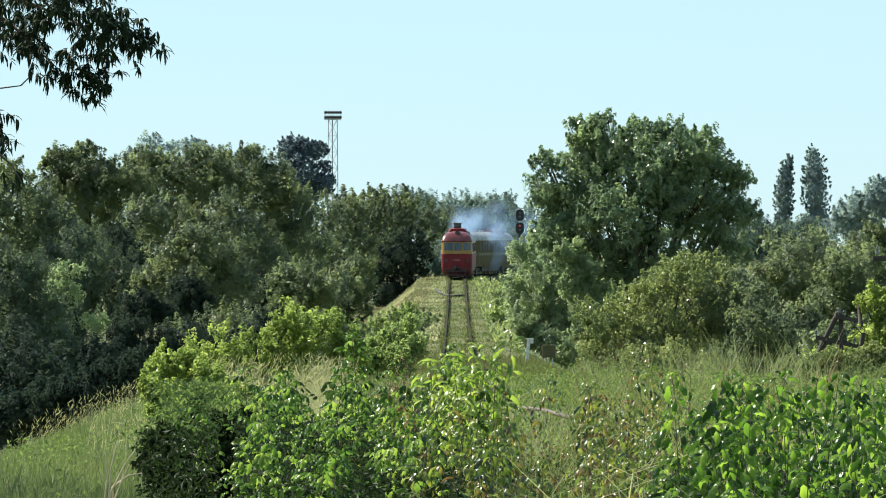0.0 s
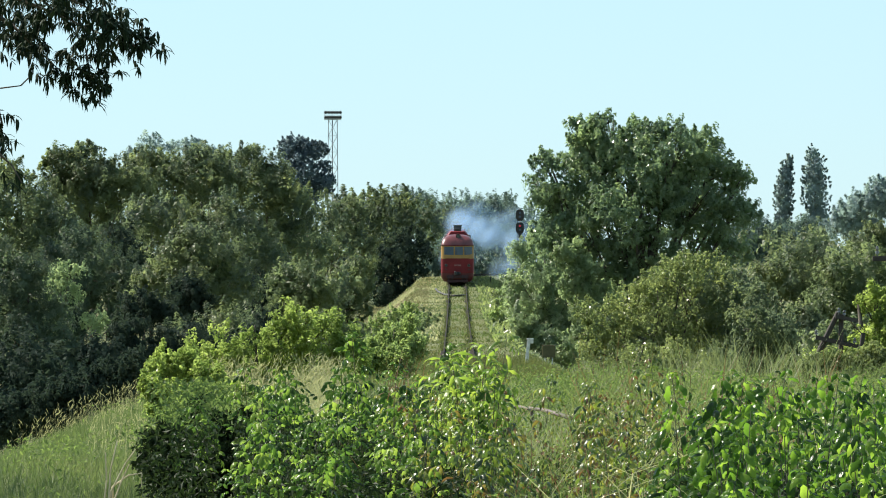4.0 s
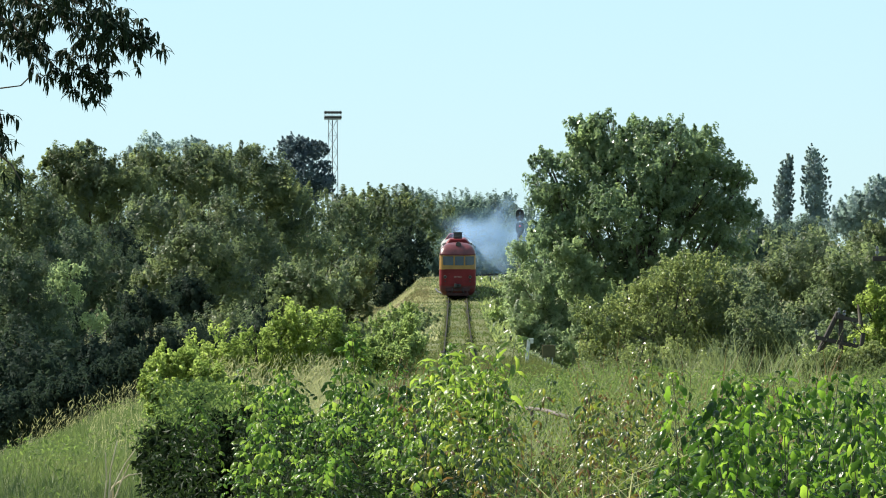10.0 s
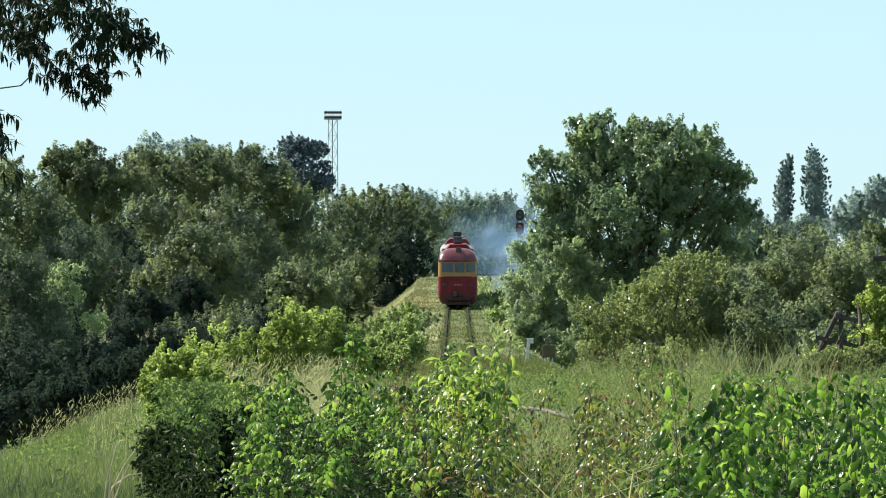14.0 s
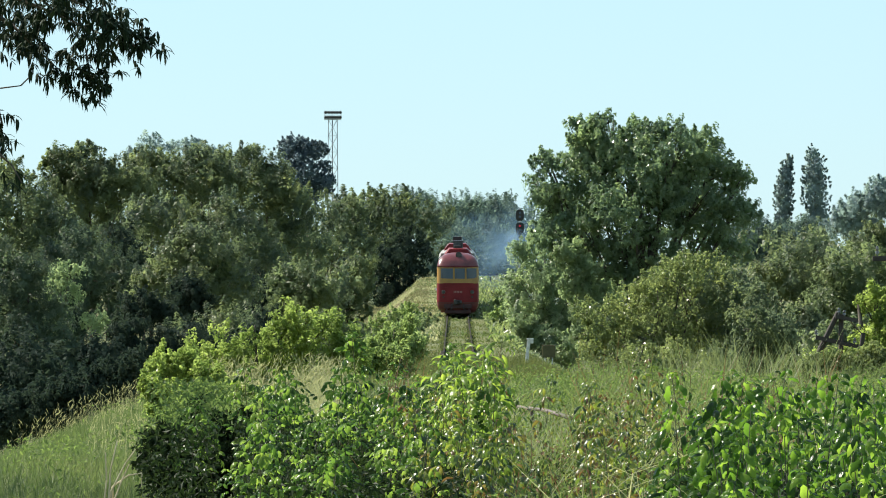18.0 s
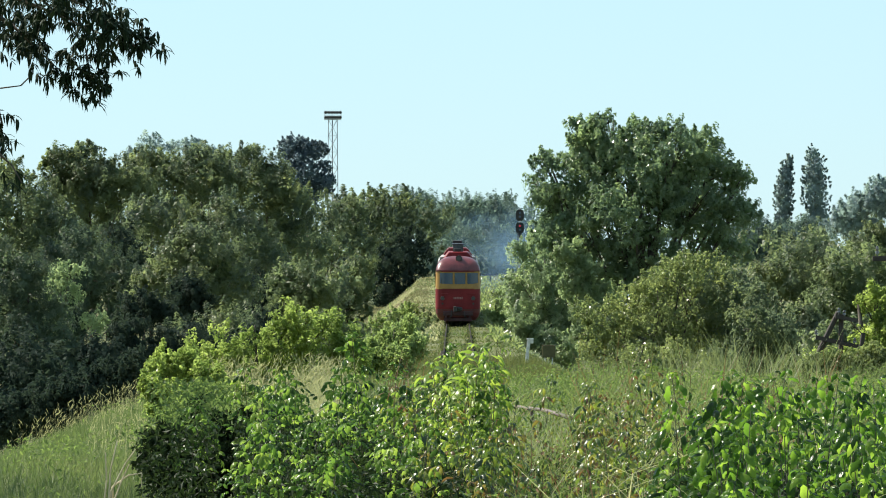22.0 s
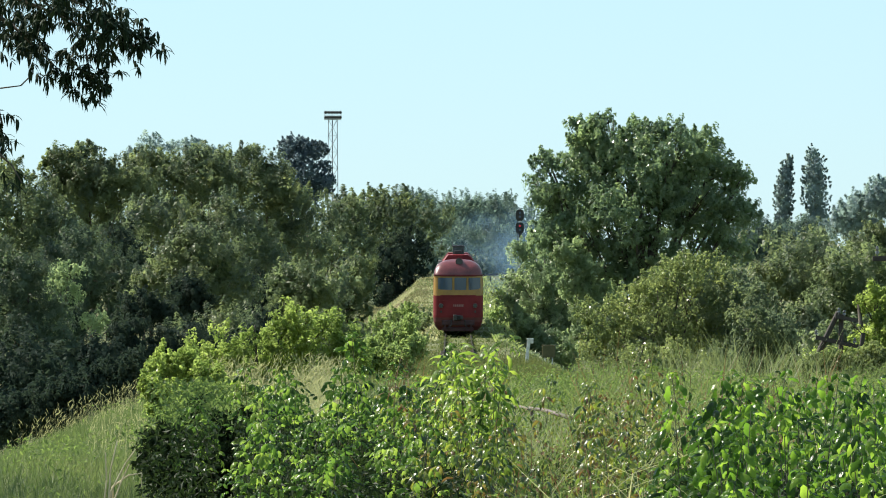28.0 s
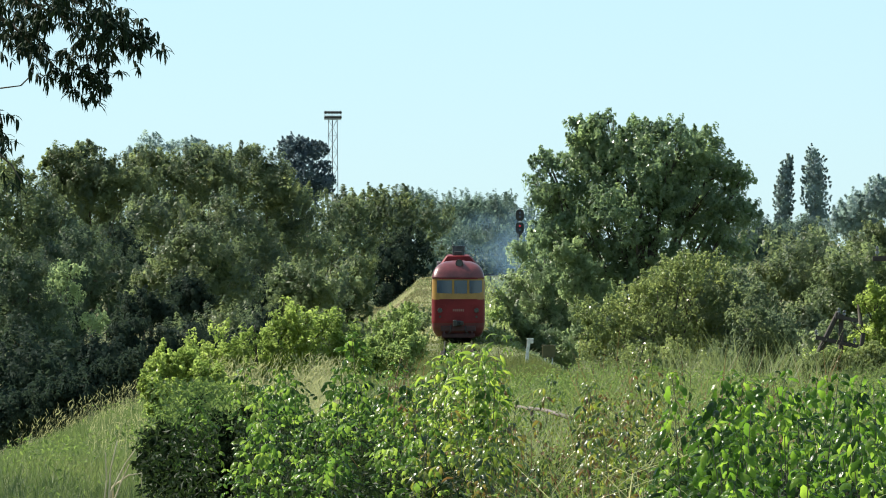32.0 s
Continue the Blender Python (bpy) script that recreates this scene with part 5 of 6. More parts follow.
# ---- grass ----
def blades(rng, pts, tall, wide, lean=0.35, bend=0.5):
    """Bent grass blades, two quads each, rooted at pts."""
    n = len(pts)
    a = rng.uniform(0, 2 * math.pi, n)
    side = np.stack([np.cos(a), np.sin(a), np.zeros(n)], axis=1)
    d = rng.normal(0, lean, (n, 3))
    d[:, 2] = 1.0
    d = unit(d)
    h = (tall * rng.uniform(0.5, 1.3, n))[:, None]
    out = unit(rng.normal(0, 1, (n, 3)) * np.array([1, 1, 0]))
    m = pts + d * h * 0.55
    t = pts + d * h + out * h * bend * rng.uniform(0.2, 1.0, (n, 1)) - np.array([0, 0, 1]) * h * bend * 0.25
    w = (wide * rng.uniform(0.7, 1.3, n))[:, None] * side
    v = np.stack([pts - w * 0.5, pts + w * 0.5, m + w * 0.45, m - w * 0.45, t + w * 0.08, t - w * 0.08], axis=1).reshape(-1, 3)
    i = np.arange(n)[:, None] * 6
    f = np.concatenate([i + np.array([0, 1, 2, 3]), i + np.array([3, 2, 4, 5])], axis=0)
    return v, f


def fine_blades(rng, pts, tall, wide):
    """Short far-off grass, one slim triangle a blade."""
    n = len(pts)
    a = rng.uniform(0, 2 * math.pi, n)
    w = np.stack([np.cos(a), np.sin(a), np.zeros(n)], axis=1) * (wide * rng.uniform(0.6, 1.4, n))[:, None] * 0.5
    h = (tall * rng.uniform(0.4, 1.4, n))[:, None]
    tip = pts + np.concatenate([rng.normal(0, 0.35, (n, 2)), np.ones((n, 1))], axis=1) * h
    v = np.stack([pts - w, pts + w, tip], axis=1).reshape(-1, 3)
    return v, np.arange(n * 3).reshape(n, 3)


def lay_seeding(name, label, rng, pts, tall, head, material):
    """Thin stalks that end in slender drooping seed heads."""
    n = len(pts)
    a = rng.uniform(0, 2 * math.pi, n)
    side = np.stack([np.cos(a), np.sin(a), np.zeros(n)], axis=1)
    lean = np.concatenate([rng.normal(0.08, 0.16, (n, 2)), np.ones((n, 1))], axis=1)
    tip = pts + lean * (tall * rng.uniform(0.5, 1.15, n))[:, None]
    v = np.stack([pts - side * 0.0018, pts + side * 0.0018, tip], axis=1).reshape(-1, 3)
    f = np.arange(n * 3).reshape(n, 3)
    long = (head * rng.uniform(0.6, 1.3, n))[:, None]
    out = unit(lean + rng.normal(0, 0.35, (n, 3))) * long
    mid = tip + out * 0.4
    h = np.stack([tip - out * 0.1, mid + side * 0.0026, tip + out - np.array([0, 0, 0.25]) * long, tip - out * 0.1, tip + out - np.array([0, 0, 0.25]) * long, mid - side * 0.0026], axis=1).reshape(-1, 3)
    tagged(new(name, mesh_of(name, np.concatenate([v, h]), np.concatenate([f, n * 3 + np.arange(n * 6).reshape(n * 2, 3)]), material)), label, "grass", kind="stuff")


def lay_fine(name, label, rng, pts, tall, wide, material):
    v, f = fine_blades(rng, pts, tall, wide)
    tagged(new(name, mesh_of(name, v, f, material)), label, "grass", kind="stuff")


def scatter(rng, n, x0, x1, y0, y1, fan=None):
    """Rooting points on the ground; with fan, x0 and x1 are slopes of the strip's edges from the hilltop."""
    y = np.sqrt(rng.uniform(y0 * y0, y1 * y1, n)) if fan else rng.uniform(y0, y1, n)
    x = rng.uniform(x0, x1, n) * (y if fan else 1.0)
    return np.stack([x, y, ground_z(x, y) - 0.02], axis=1)


def scatter_about(rng, n, mid, spread, y0, y1):
    """Rooting points strewn about a line of sight down the hill."""
    y = rng.uniform(y0, y1, n)
    x = rng.normal(mid, spread, n) * y
    return np.stack([x, y, ground_z(x, y) - 0.02], axis=1)


def cleared(pts):
    """Leaves the bare spot before the fallen branch open."""
    return ~((np.abs(pts[:, 0] / pts[:, 1] - 0.018) < 0.0065) & (pts[:, 1] > 37) & (pts[:, 1] < 52))


def lay_grass(name, label, rng, pts, tall, wide, material, lean=0.35, bend=0.5):
    pts = pts[cleared(pts)]
    v, f = blades(rng, pts, tall, wide, lean, bend)
    tagged(new(name, mesh_of(name, v, f, material)), label, "grass", kind="stuff")


def tufted(rng, pts, scale, cut):
    """Keeps points where a slow noise is high, so that the grass stands in patches."""
    k = np.array([noise.noise(Vector((p[0] * scale, p[1] * scale * 0.25, 3.0))) for p in pts])
    return pts[k + rng.normal(0, 0.15, len(pts)) > cut]


G = np.random.default_rng(77)
p_ = scatter(G, 90000, -10, 14, 262, 600)
off_ = p_[:, 0] - line_x(p_[:, 1])
way_ = np.interp(p_[:, 1], [440, 480, 520, 555, 600], [7.0, 5.9, 4.9, 4.1, 3.8])
p_ = p_[(np.abs(np.abs(off_) - 0.76) > 0.2) & ((np.abs(off_ + way_) > 0.25) | (p_[:, 1] < 455))]
lay_fine("grass", "green and yellowing grass on the railway bank", G, p_, 0.075, 0.045, M_BANK)
q_ = scatter(G, 30000, -3.5, 6.5, 262, 570)
q_ = q_[np.abs(np.abs(q_[:, 0] - line_x(q_[:, 1])) - 0.76) > 0.24]
lay_grass("grass", "weedy green tufts on the railway bank", G, tufted(G, q_, 0.5, 0.12), 0.16, 0.06, M_BANK, 0.5, 0.7)
lay_grass("grass", "dark green weeds along the track", G, tufted(G, q_, 0.23, 0.2), 0.2, 0.07, M_LUSH, 0.5, 0.7)
d_ = scatter(G, 12000, -5.5, 0.2, 330, 575)
lay_grass("grass", "dry straw-coloured tufts on the shoulder of the bank", G, tufted(G, d_[np.abs(d_[:, 0] - line_x(d_[:, 1])) > 1.15], 0.35, 0.05), 0.26, 0.06, M_PLUME, 0.5, 0.7)
lay_grass("grass", "bright green weeds on the railway bank", G, tufted(G, scatter(G, 12000, 3.0, 8, 330, 560), 0.3, 0.05), 0.5, 0.13, M_HEDGE)
lay_grass("grass", "green weeds on the slope of the railway bank", G, tufted(G, scatter(G, 7000, -5.5, -1.4, 330, 430), 0.4, 0.0), 0.36, 0.10, M_FRESH)
lay_fine("grass", "dry beige grass on the slope below the wood", G, tufted(G, scatter(G, 26000, -7.5, -1.2, 432, 575), 0.4, -0.25), 0.14, 0.06, M_HAY)
e_ = 300 + 270 * G.uniform(0, 1, 5200) ** 1.6
f_ = line_x(e_) + G.choice([-0.76, 0.76], 5200) + G.normal(0, 0.14, 5200)
lay_grass("grass", "ragged grass leaning over the rails", G, tufted(G, np.stack([f_, e_, ground_z(f_, e_)], axis=1), 1.6, -0.02), 0.34, 0.05, M_BANK, 0.7, 0.7)
lay_grass("grass", "coarse green weeds on the meadow below the hill", G, tufted(G, scatter(G, 14000, -0.012, 0.034, 150, 285, True), 0.35, 0.02), 0.36, 0.03, M_BANK, 0.4, 0.6)
lay_grass("grass", "coarse weeds in the hollow beside the bank", G, tufted(G, scatter(G, 7000, 4.6, 14, 302, 420), 0.3, -0.05), 0.4, 0.06, M_WOOD, 0.4, 0.6)
lay_fine("grass", "long meadow grass below the hill", G, scatter(G, 70000, -0.03, 0.085, 88, 275, True), 0.36, 0.018, M_BANK)
lay_fine("grass", "green grass on the side of the hill", G, scatter(G, 85000, -0.09, -0.045, 32, 86, True), 0.15, 0.006, M_LUSH)
lay_seeding("grass", "pale seeding grass on the side of the hill", G, tufted(G, scatter(G, 4200, -0.09, -0.052, 58, 86, True), 0.9, -0.05), 0.36, 0.08, M_PLUME)
lay_grass("grass", "tufts of green grass on the side of the hill", G, tufted(G, scatter(G, 11000, -0.09, -0.05, 30, 84, True), 1.4, 0.05), 0.24, 0.006, M_LUSH, 0.4, 0.7)
lay_seeding("grass", "tall pale seeding grass beside the shaded bushes", G, tufted(G, scatter(G, 600, -0.064, -0.050, 42, 58, True), 1.8, -0.05), 0.36, 0.06, M_PLUME)
lay_fine("grass", "dry beige grass along the bare path", G, np.concatenate([np.stack([line_x(q) - np.interp(q, [440, 480, 520, 555, 600], [7.0, 5.9, 4.9, 4.1, 3.8]) + o, q, ground_z(line_x(q) - 5.0 + o, q) + 0.05], axis=1) for q, o in [(G.uniform(435, 575, 4500), G.normal(0, 0.6, 4500))]]), 0.3, 0.035, M_PLUME)
lay_grass("grass", "long green grass on top of the hill", G, scatter(G, 22000, -0.045, 0.085, 34, 90, True), 0.40, 0.010, M_LUSH, 0.35)
lay_grass("grass", "yellowing grass among the weeds", G, scatter(G, 4500, 0.008, 0.05, 26, 50, True), 0.62, 0.008, M_GRASS, 0.3)
lay_grass("grass", "russet stems among the weeds", G, tufted(G, scatter(G, 1100, -0.01, 0.07, 24, 60, True), 1.5, 0.05), 0.75, 0.008, M_RUSSET, 0.25, 0.3)
lay_seeding("grass", "dry beige grass behind the bushes", G, tufted(G, scatter(G, 6200, -0.0425, -0.019, 46, 55, True), 1.6, 0.0), 0.54, 0.08, M_PLUME)
lay_grass("grass", "arching pale grass stalks among the weeds", G, scatter(G, 170, 0.02, 0.088, 17, 24, True), 1.0, 0.005, M_PLUME, 0.2, 0.9)
lay_grass("grass", "tall pale reed grass on the meadow", G, tufted(G, scatter(G, 1500, 0.038, 0.068, 60, 74, True), 1.4, 0.1), 0.86, 0.009, M_REED, 0.18, 0.35)
lay_seeding("grass", "seeding grass on the meadow", G, tufted(G, scatter(G, 9000, 0.023, 0.084, 56, 96, True), 1.2, -0.05), 0.55, 0.09, M_REED)


def build_path():
    """A bare strip of earth along the shoulder of the bank."""
    ys = np.arange(440, 600, 4.0)
    cx = line_x(ys) - np.interp(ys, [440, 480, 520, 555, 600], [7.0, 5.9, 4.9, 4.1, 3.8])
    hw = np.interp(ys, [440, 480, 560, 600], [0.4, 0.9, 0.7, 0.4]) + 0.2 * np.sin(ys * 0.6)
    cols_ = np.linspace(-1, 1, 5)
    gx = cx[:, None] + hw[:, None] * cols_[None]
    gy = np.repeat(ys[:, None], 5, 1)
    v = np.stack([gx, gy, ground_z(gx, gy) + 0.06], axis=-1).reshape(-1, 3)
    i = (np.arange(len(ys) - 1)[:, None] * 5 + np.arange(4)[None]).ravel()
    tagged(new("path", mesh_of("path", v, np.stack([i, i + 1, i + 6, i + 5], axis=1), M_DIRT, True)), "bare brown earth path along the bank", "path", kind="structure")


build_path()


# ---- leafy weeds on the hill ----
def leaf_blade(name, material, long, wide, droop, fold):
    """An ovate leaf growing along +y, arched across its rib and drooping to the tip."""
    us = [0.0, 0.1, 0.25, 0.42, 0.6, 0.8, 1.0]
    ws = [0.06, 0.55, 0.92, 1.0, 0.78, 0.42, 0.02]
    v, f = [], []
    y = z = last = 0.0
    for i, (u, w) in enumerate(zip(us, ws)):
        pitch = 0.45 * droop - 1.9 * droop * u
        y, z, last = y + long * (u - last) * math.cos(pitch), z + long * (u - last) * math.sin(pitch), u
        ripple = 0.10 * wide * (1 if i % 2 else -1)
        half = wide * w / 2
        v += [(-half * math.cos(fold), y, z - half * math.sin(fold) + ripple * w), (0, y, z), (half * math.cos(fold), y, z - half * math.sin(fold) - ripple * w)]
    for i in range(len(us) - 1):
        a = i * 3
        f += [(a, a + 1, a + 4, a + 3), (a + 1, a + 2, a + 5, a + 4)]
    return mesh_of(name, v, f, material, True)


M_WEED1 = foliage("broad_weed_leaves", [(0.027, 0.056, 0.014), (0.082, 0.155, 0.027), (0.190, 0.267, 0.049)], 0.24, 0.58, 0.2, 1.2, True, 0.3, 90.0)
M_WEED2 = foliage("lime_weed_leaves", [(0.027, 0.049, 0.013), (0.078, 0.125, 0.023), (0.184, 0.208, 0.037), (0.101, 0.058, 0.023)], 0.3, 0.48, 0.6, 1.2, True, 0.35, 90.0)
M_WEED3 = foliage("bright_lime_leaves", [(0.091, 0.150, 0.028), (0.169, 0.244, 0.040), (0.273, 0.344, 0.061)], 0.36, 0.55, 0.4, 1.2, True, 0.3, 90.0)
M_WEED4 = foliage("vivid_green_weed_leaves", [(0.026, 0.058, 0.011), (0.082, 0.165, 0.021), (0.19, 0.285, 0.04)], 0.22, 0.6, 0.25, 1.2, True, 0.3, 90.0)
M_STEM = surface("green_brown_stem", (0.03, 0.036, 0.012), (0.085, 0.068, 0.03), 6.0, 0.6, 0, 0.1, 40.0)


def compound(name, material, long, wide, droop, fold):
    """Three leaflets on one stalk."""
    one = leaf_blade(name, material, long, wide, droop, fold)
    lv = np.array([v.co[:] for v in one.vertices])
    lf = np.array([p.vertices[:] for p in one.polygons])
    vs, fs = [], []
    for k, (a, sc, at) in enumerate(((0.0, 1.0, (0, 0.02, 0)), (1.15, 0.82, (-0.004, 0.004, -0.006)), (-1.15, 0.82, (0.004, 0.004, -0.004)))):
        m = np.array(Euler((-0.12 * k, 0.1 * (k - 1), a)).to_matrix())
        vs.append(lv @ m.T * sc + np.array(at))
        fs.append(lf + k * len(lv))
    return mesh_of(name, np.concatenate(vs), np.concatenate(fs), material, True)


LEAVES1 = [compound("leaf", M_WEED1, 0.068, 0.043, 0.9, 0.75), compound("leaf", M_WEED1, 0.062, 0.04, 1.1, 0.85), compound("leaf", M_WEED1, 0.054, 0.034, 0.6, 0.7)]
LEAVES2 = [compound("leaf", M_WEED2, 0.074, 0.026, 1.0, 0.5), compound("leaf", M_WEED2, 0.08, 0.024, 1.3, 0.5), compound("leaf", M_WEED2, 0.10, 0.024, 1.2, 0.4)]
LEAVES4 = [leaf_blade("leaf", M_WEED3, 0.14, 0.034, 0.9, 0.6), leaf_blade("leaf", M_WEED3, 0.115, 0.036, 1.2, 0.5), compound("leaf", M_WEED3, 0.075, 0.024, 1.2, 0.5)]

LEAVES3 = [leaf_blade("leaf", M_WEED4, 0.095, 0.038, 1.1, 0.6), leaf_blade("leaf", M_WEED4, 0.085, 0.037, 1.3, 0.65), leaf_blade("leaf", M_WEED4, 0.070, 0.032, 0.8, 0.6), compound("leaf", M_WEED4, 0.062, 0.028, 1.0, 0.6)]


def weed(rng, name, label, tall, leaves, pairs, spread, group, hang=(-0.95, 0.35)):
    """A leafy weed: one bent stem, stalked leaves in turning pairs towards its top."""
    base = new(name)
    tagged(base, label, "plant", group)
    bx, by = rng.uniform(-0.12, 0.12, 2)
    at = lambda u: Vector((bx * u * u, by * u * u, tall * u))
    bm = bmesh.new()
    for i in range(4):
        rod(bm, at(i / 4), at((i + 1) / 4), 0.0038 - 0.0006 * i, 0.0032 - 0.0006 * i, 5)
    part("stem", bm, M_STEM, base)
    for i in range(pairs):
        u = 1.0 - 0.58 * (i / pairs) ** 1.1
        yaw = i * 1.4 + rng.uniform(-0.4, 0.4)
        for s_ in (0, math.pi):
            a = yaw + s_ + rng.uniform(-0.3, 0.3)
            reach = spread * (0.25 + 0.75 * min(1, i / 3)) * rng.uniform(0.6, 1.2)
            ob = new("leaf", leaves[int(rng.integers(len(leaves)))])
            ob.parent = base
            sc = (0.55 + 0.45 * min(1, (i + 1) / 3)) * rng.uniform(0.8, 1.2)
            ob.matrix_basis = Matrix.Translation(at(u) + Vector((-math.sin(a) * reach, math.cos(a) * reach, 0.02))) @ Euler((rng.uniform(*hang), rng.uniform(-0.6, 0.6), a)).to_matrix().to_4x4() @ Matrix.Diagonal((sc, sc, sc, 1))
    return base


def plant_out(rng, kinds, spots):
    """Copies of the weeds at the given spots."""
    put = []
    used = set()
    for x, y in spots:
        k = int(rng.integers(len(kinds)))
        m = Matrix.Translation((x, y, float(ground_z(x, y)) - 0.01 - rng.uniform(0, 0.12))) @ Euler((rng.normal(0, 0.05), rng.normal(0, 0.05), rng.uniform(0, 6.28))).to_matrix().to_4x4()
        if k not in used:
            used.add(k)
            kinds[k].matrix_basis = m
            put.append(kinds[k])
        else:
            put.append(copy_thing(kinds[k], m))
    return put


def undergrowth(rng, label, pts, low, high, leaf, material):
    """Leaves of the lower, unsorted growth between the weeds."""
    pts = pts[cleared(pts)]
    c = pts + np.stack([np.zeros(len(pts)), np.zeros(len(pts)), rng.uniform(low, high, len(pts))], axis=1)
    v, f = leaf_quads(rng, c, np.tile(np.array([0, -0.2, 0.6]), (len(c), 1)), leaf, 0.42, 0.6, 0.7)
    tagged(new("undergrowth", mesh_of("undergrowth", v, f, material)), label, "undergrowth", kind="stuff")


W = np.random.default_rng(5)
SL = np.random.default_rng(16)
undergrowth(SL, "lit leafy growth over the shade-dark bush", tufted(SL, scatter_about(SL, 3000, -0.0435, 0.0048, 32, 36), 2.0, -0.05), 0.5, 0.84, 0.036, M_WEED)
undergrowth(SL, "patches of leafy weeds in the grass of the hillside", tufted(SL, scatter(SL, 16000, -0.078, -0.05, 33, 62, True), 1.3, 0.36), 0.02, 0.26, 0.036, M_WEED)
MW = np.random.default_rng(15)
undergrowth(MW, "green leafy weeds on the meadow", tufted(MW, scatter(MW, 34000, 0.012, 0.088, 42, 84, True), 0.9, -0.1), 0.05, 0.46, 0.04, M_WEED)
undergrowth(MW, "yellow-green leafy weeds on the meadow", tufted(MW, scatter(MW, 11000, 0.012, 0.088, 42, 84, True), 1.3, 0.05), 0.1, 0.5, 0.036, M_GRASS)
TALL = [weed(W, "weed", "broad-leaved bright green weed on the hill", W.uniform(0.95, 1.18), LEAVES3, 18, 0.07, "broad-leaved weeds") for _ in range(5)]
BROAD = [weed(W, "weed", "broad-leaved bright green weed on the hill", W.uniform(0.62, 0.95), LEAVES1, 11, 0.075, "broad-leaved weeds") for _ in range(6)]
LIGHT = [weed(W, "weed", "yellow-green leafy weed on the hill", W.uniform(0.55, 0.9), LEAVES2, 10, 0.065, "yellow-green weeds") for _ in range(6)]
SPIRE = [weed(W, "weed", "tall yellow-green weed with drooping leaves", W.uniform(1.08, 1.24), LEAVES4, 17, 0.06, "yellow-green weeds", (-0.6, 0.6)) for _ in range(3)]
plant_out(W, TALL, [(W.uniform(0.0455, 0.090) * y, y) for y in W.uniform(17.5, 24.5, 56)])
plant_out(W, BROAD, [(W.uniform(-0.036, 0.0) * y, y) for y in W.uniform(24.5, 34, 66)] + [(W.uniform(0.0395, 0.052) * y, y) for y in W.uniform(18.5, 23, 12)] + [(W.uniform(-0.048, -0.034) * y, y) for y in W.uniform(30.2, 32.0, 3)])
plant_out(W, LIGHT, [((a if abs(a - 0.0175) > 0.006 or i % 3 == 0 else a - 0.02) * y, y) for i, (a, y) in enumerate(zip(W.uniform(-0.010, 0.040, 84), W.uniform(25, 38, 84)))])
SWAYING = plant_out(W, SPIRE, [((W.uniform(-0.001, 0.002) if i < 3 else W.uniform(0.0045, 0.0095)) * y, y) for i, y in enumerate(W.uniform(27.5, 29.5, 9))])
STEMS = np.random.default_rng(90)
LONE = [weed(STEMS, "weed", "tall green weed with glossy leaves", h, LEAVES1, 15, 0.05, "broad-leaved weeds") for h in (1.24, 1.1)]
plant_out(STEMS, LONE, [(-0.0094 * 28.4, 28.4), (0.0048 * 28.8, 28.8), (-0.0125 * 28.8, 28.8), (0.0078 * 28.2, 28.2)])
# Dark leaves paint the shade in the gaps between the weeds.
undergrowth(W, "shade-dark leafy undergrowth in the gaps on the hill", scatter(W, 30000, 0.041, 0.09, 17, 24, True), 0.05, 0.66, 0.05, M_SHADY)
undergrowth(W, "shade-dark leafy undergrowth in the gaps on the hill", scatter(W, 30000, -0.037, 0.004, 25, 36, True), 0.05, 0.6, 0.045, M_SHADY)
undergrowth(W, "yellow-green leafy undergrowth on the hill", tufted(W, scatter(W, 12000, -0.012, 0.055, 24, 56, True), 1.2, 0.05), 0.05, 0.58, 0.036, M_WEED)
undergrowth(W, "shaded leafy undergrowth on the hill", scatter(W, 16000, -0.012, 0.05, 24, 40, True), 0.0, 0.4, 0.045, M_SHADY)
undergrowth(W, "green leafy undergrowth on the hill", tufted(W, scatter(W, 26000, 0.0, 0.06, 24, 60, True), 1.7, 0.0), 0.05, 0.5, 0.034, M_WEED)
undergrowth(W, "russet leafy undergrowth on the hill", tufted(W, scatter(W, 15000, 0.0, 0.06, 24, 50, True), 2.1, 0.0), 0.1, 0.5, 0.034, M_RUSSET)
by_ = W.uniform(36, 47, 11000)
bx_ = W.normal(-0.040, 0.0065, 11000) * by_
beside_ = tufted(W, np.stack([bx_, by_, ground_z(bx_, by_)], axis=1), 1.1, -0.12)
fy_ = W.uniform(27.5, 31, 2400)
fx_ = W.uniform(-0.0545, -0.040, 2400) * fy_
undergrowth(W, "shade-dark leafy growth before the shaded bush", tufted(W, np.stack([fx_, fy_, ground_z(fx_, fy_)], axis=1), 2.2, 0.0), 0.0, 0.6, 0.04, M_SHADY)
undergrowth(W, "green leafy growth beside the shaded bushes", beside_, 0.05, 0.5, 0.04, M_WEED)


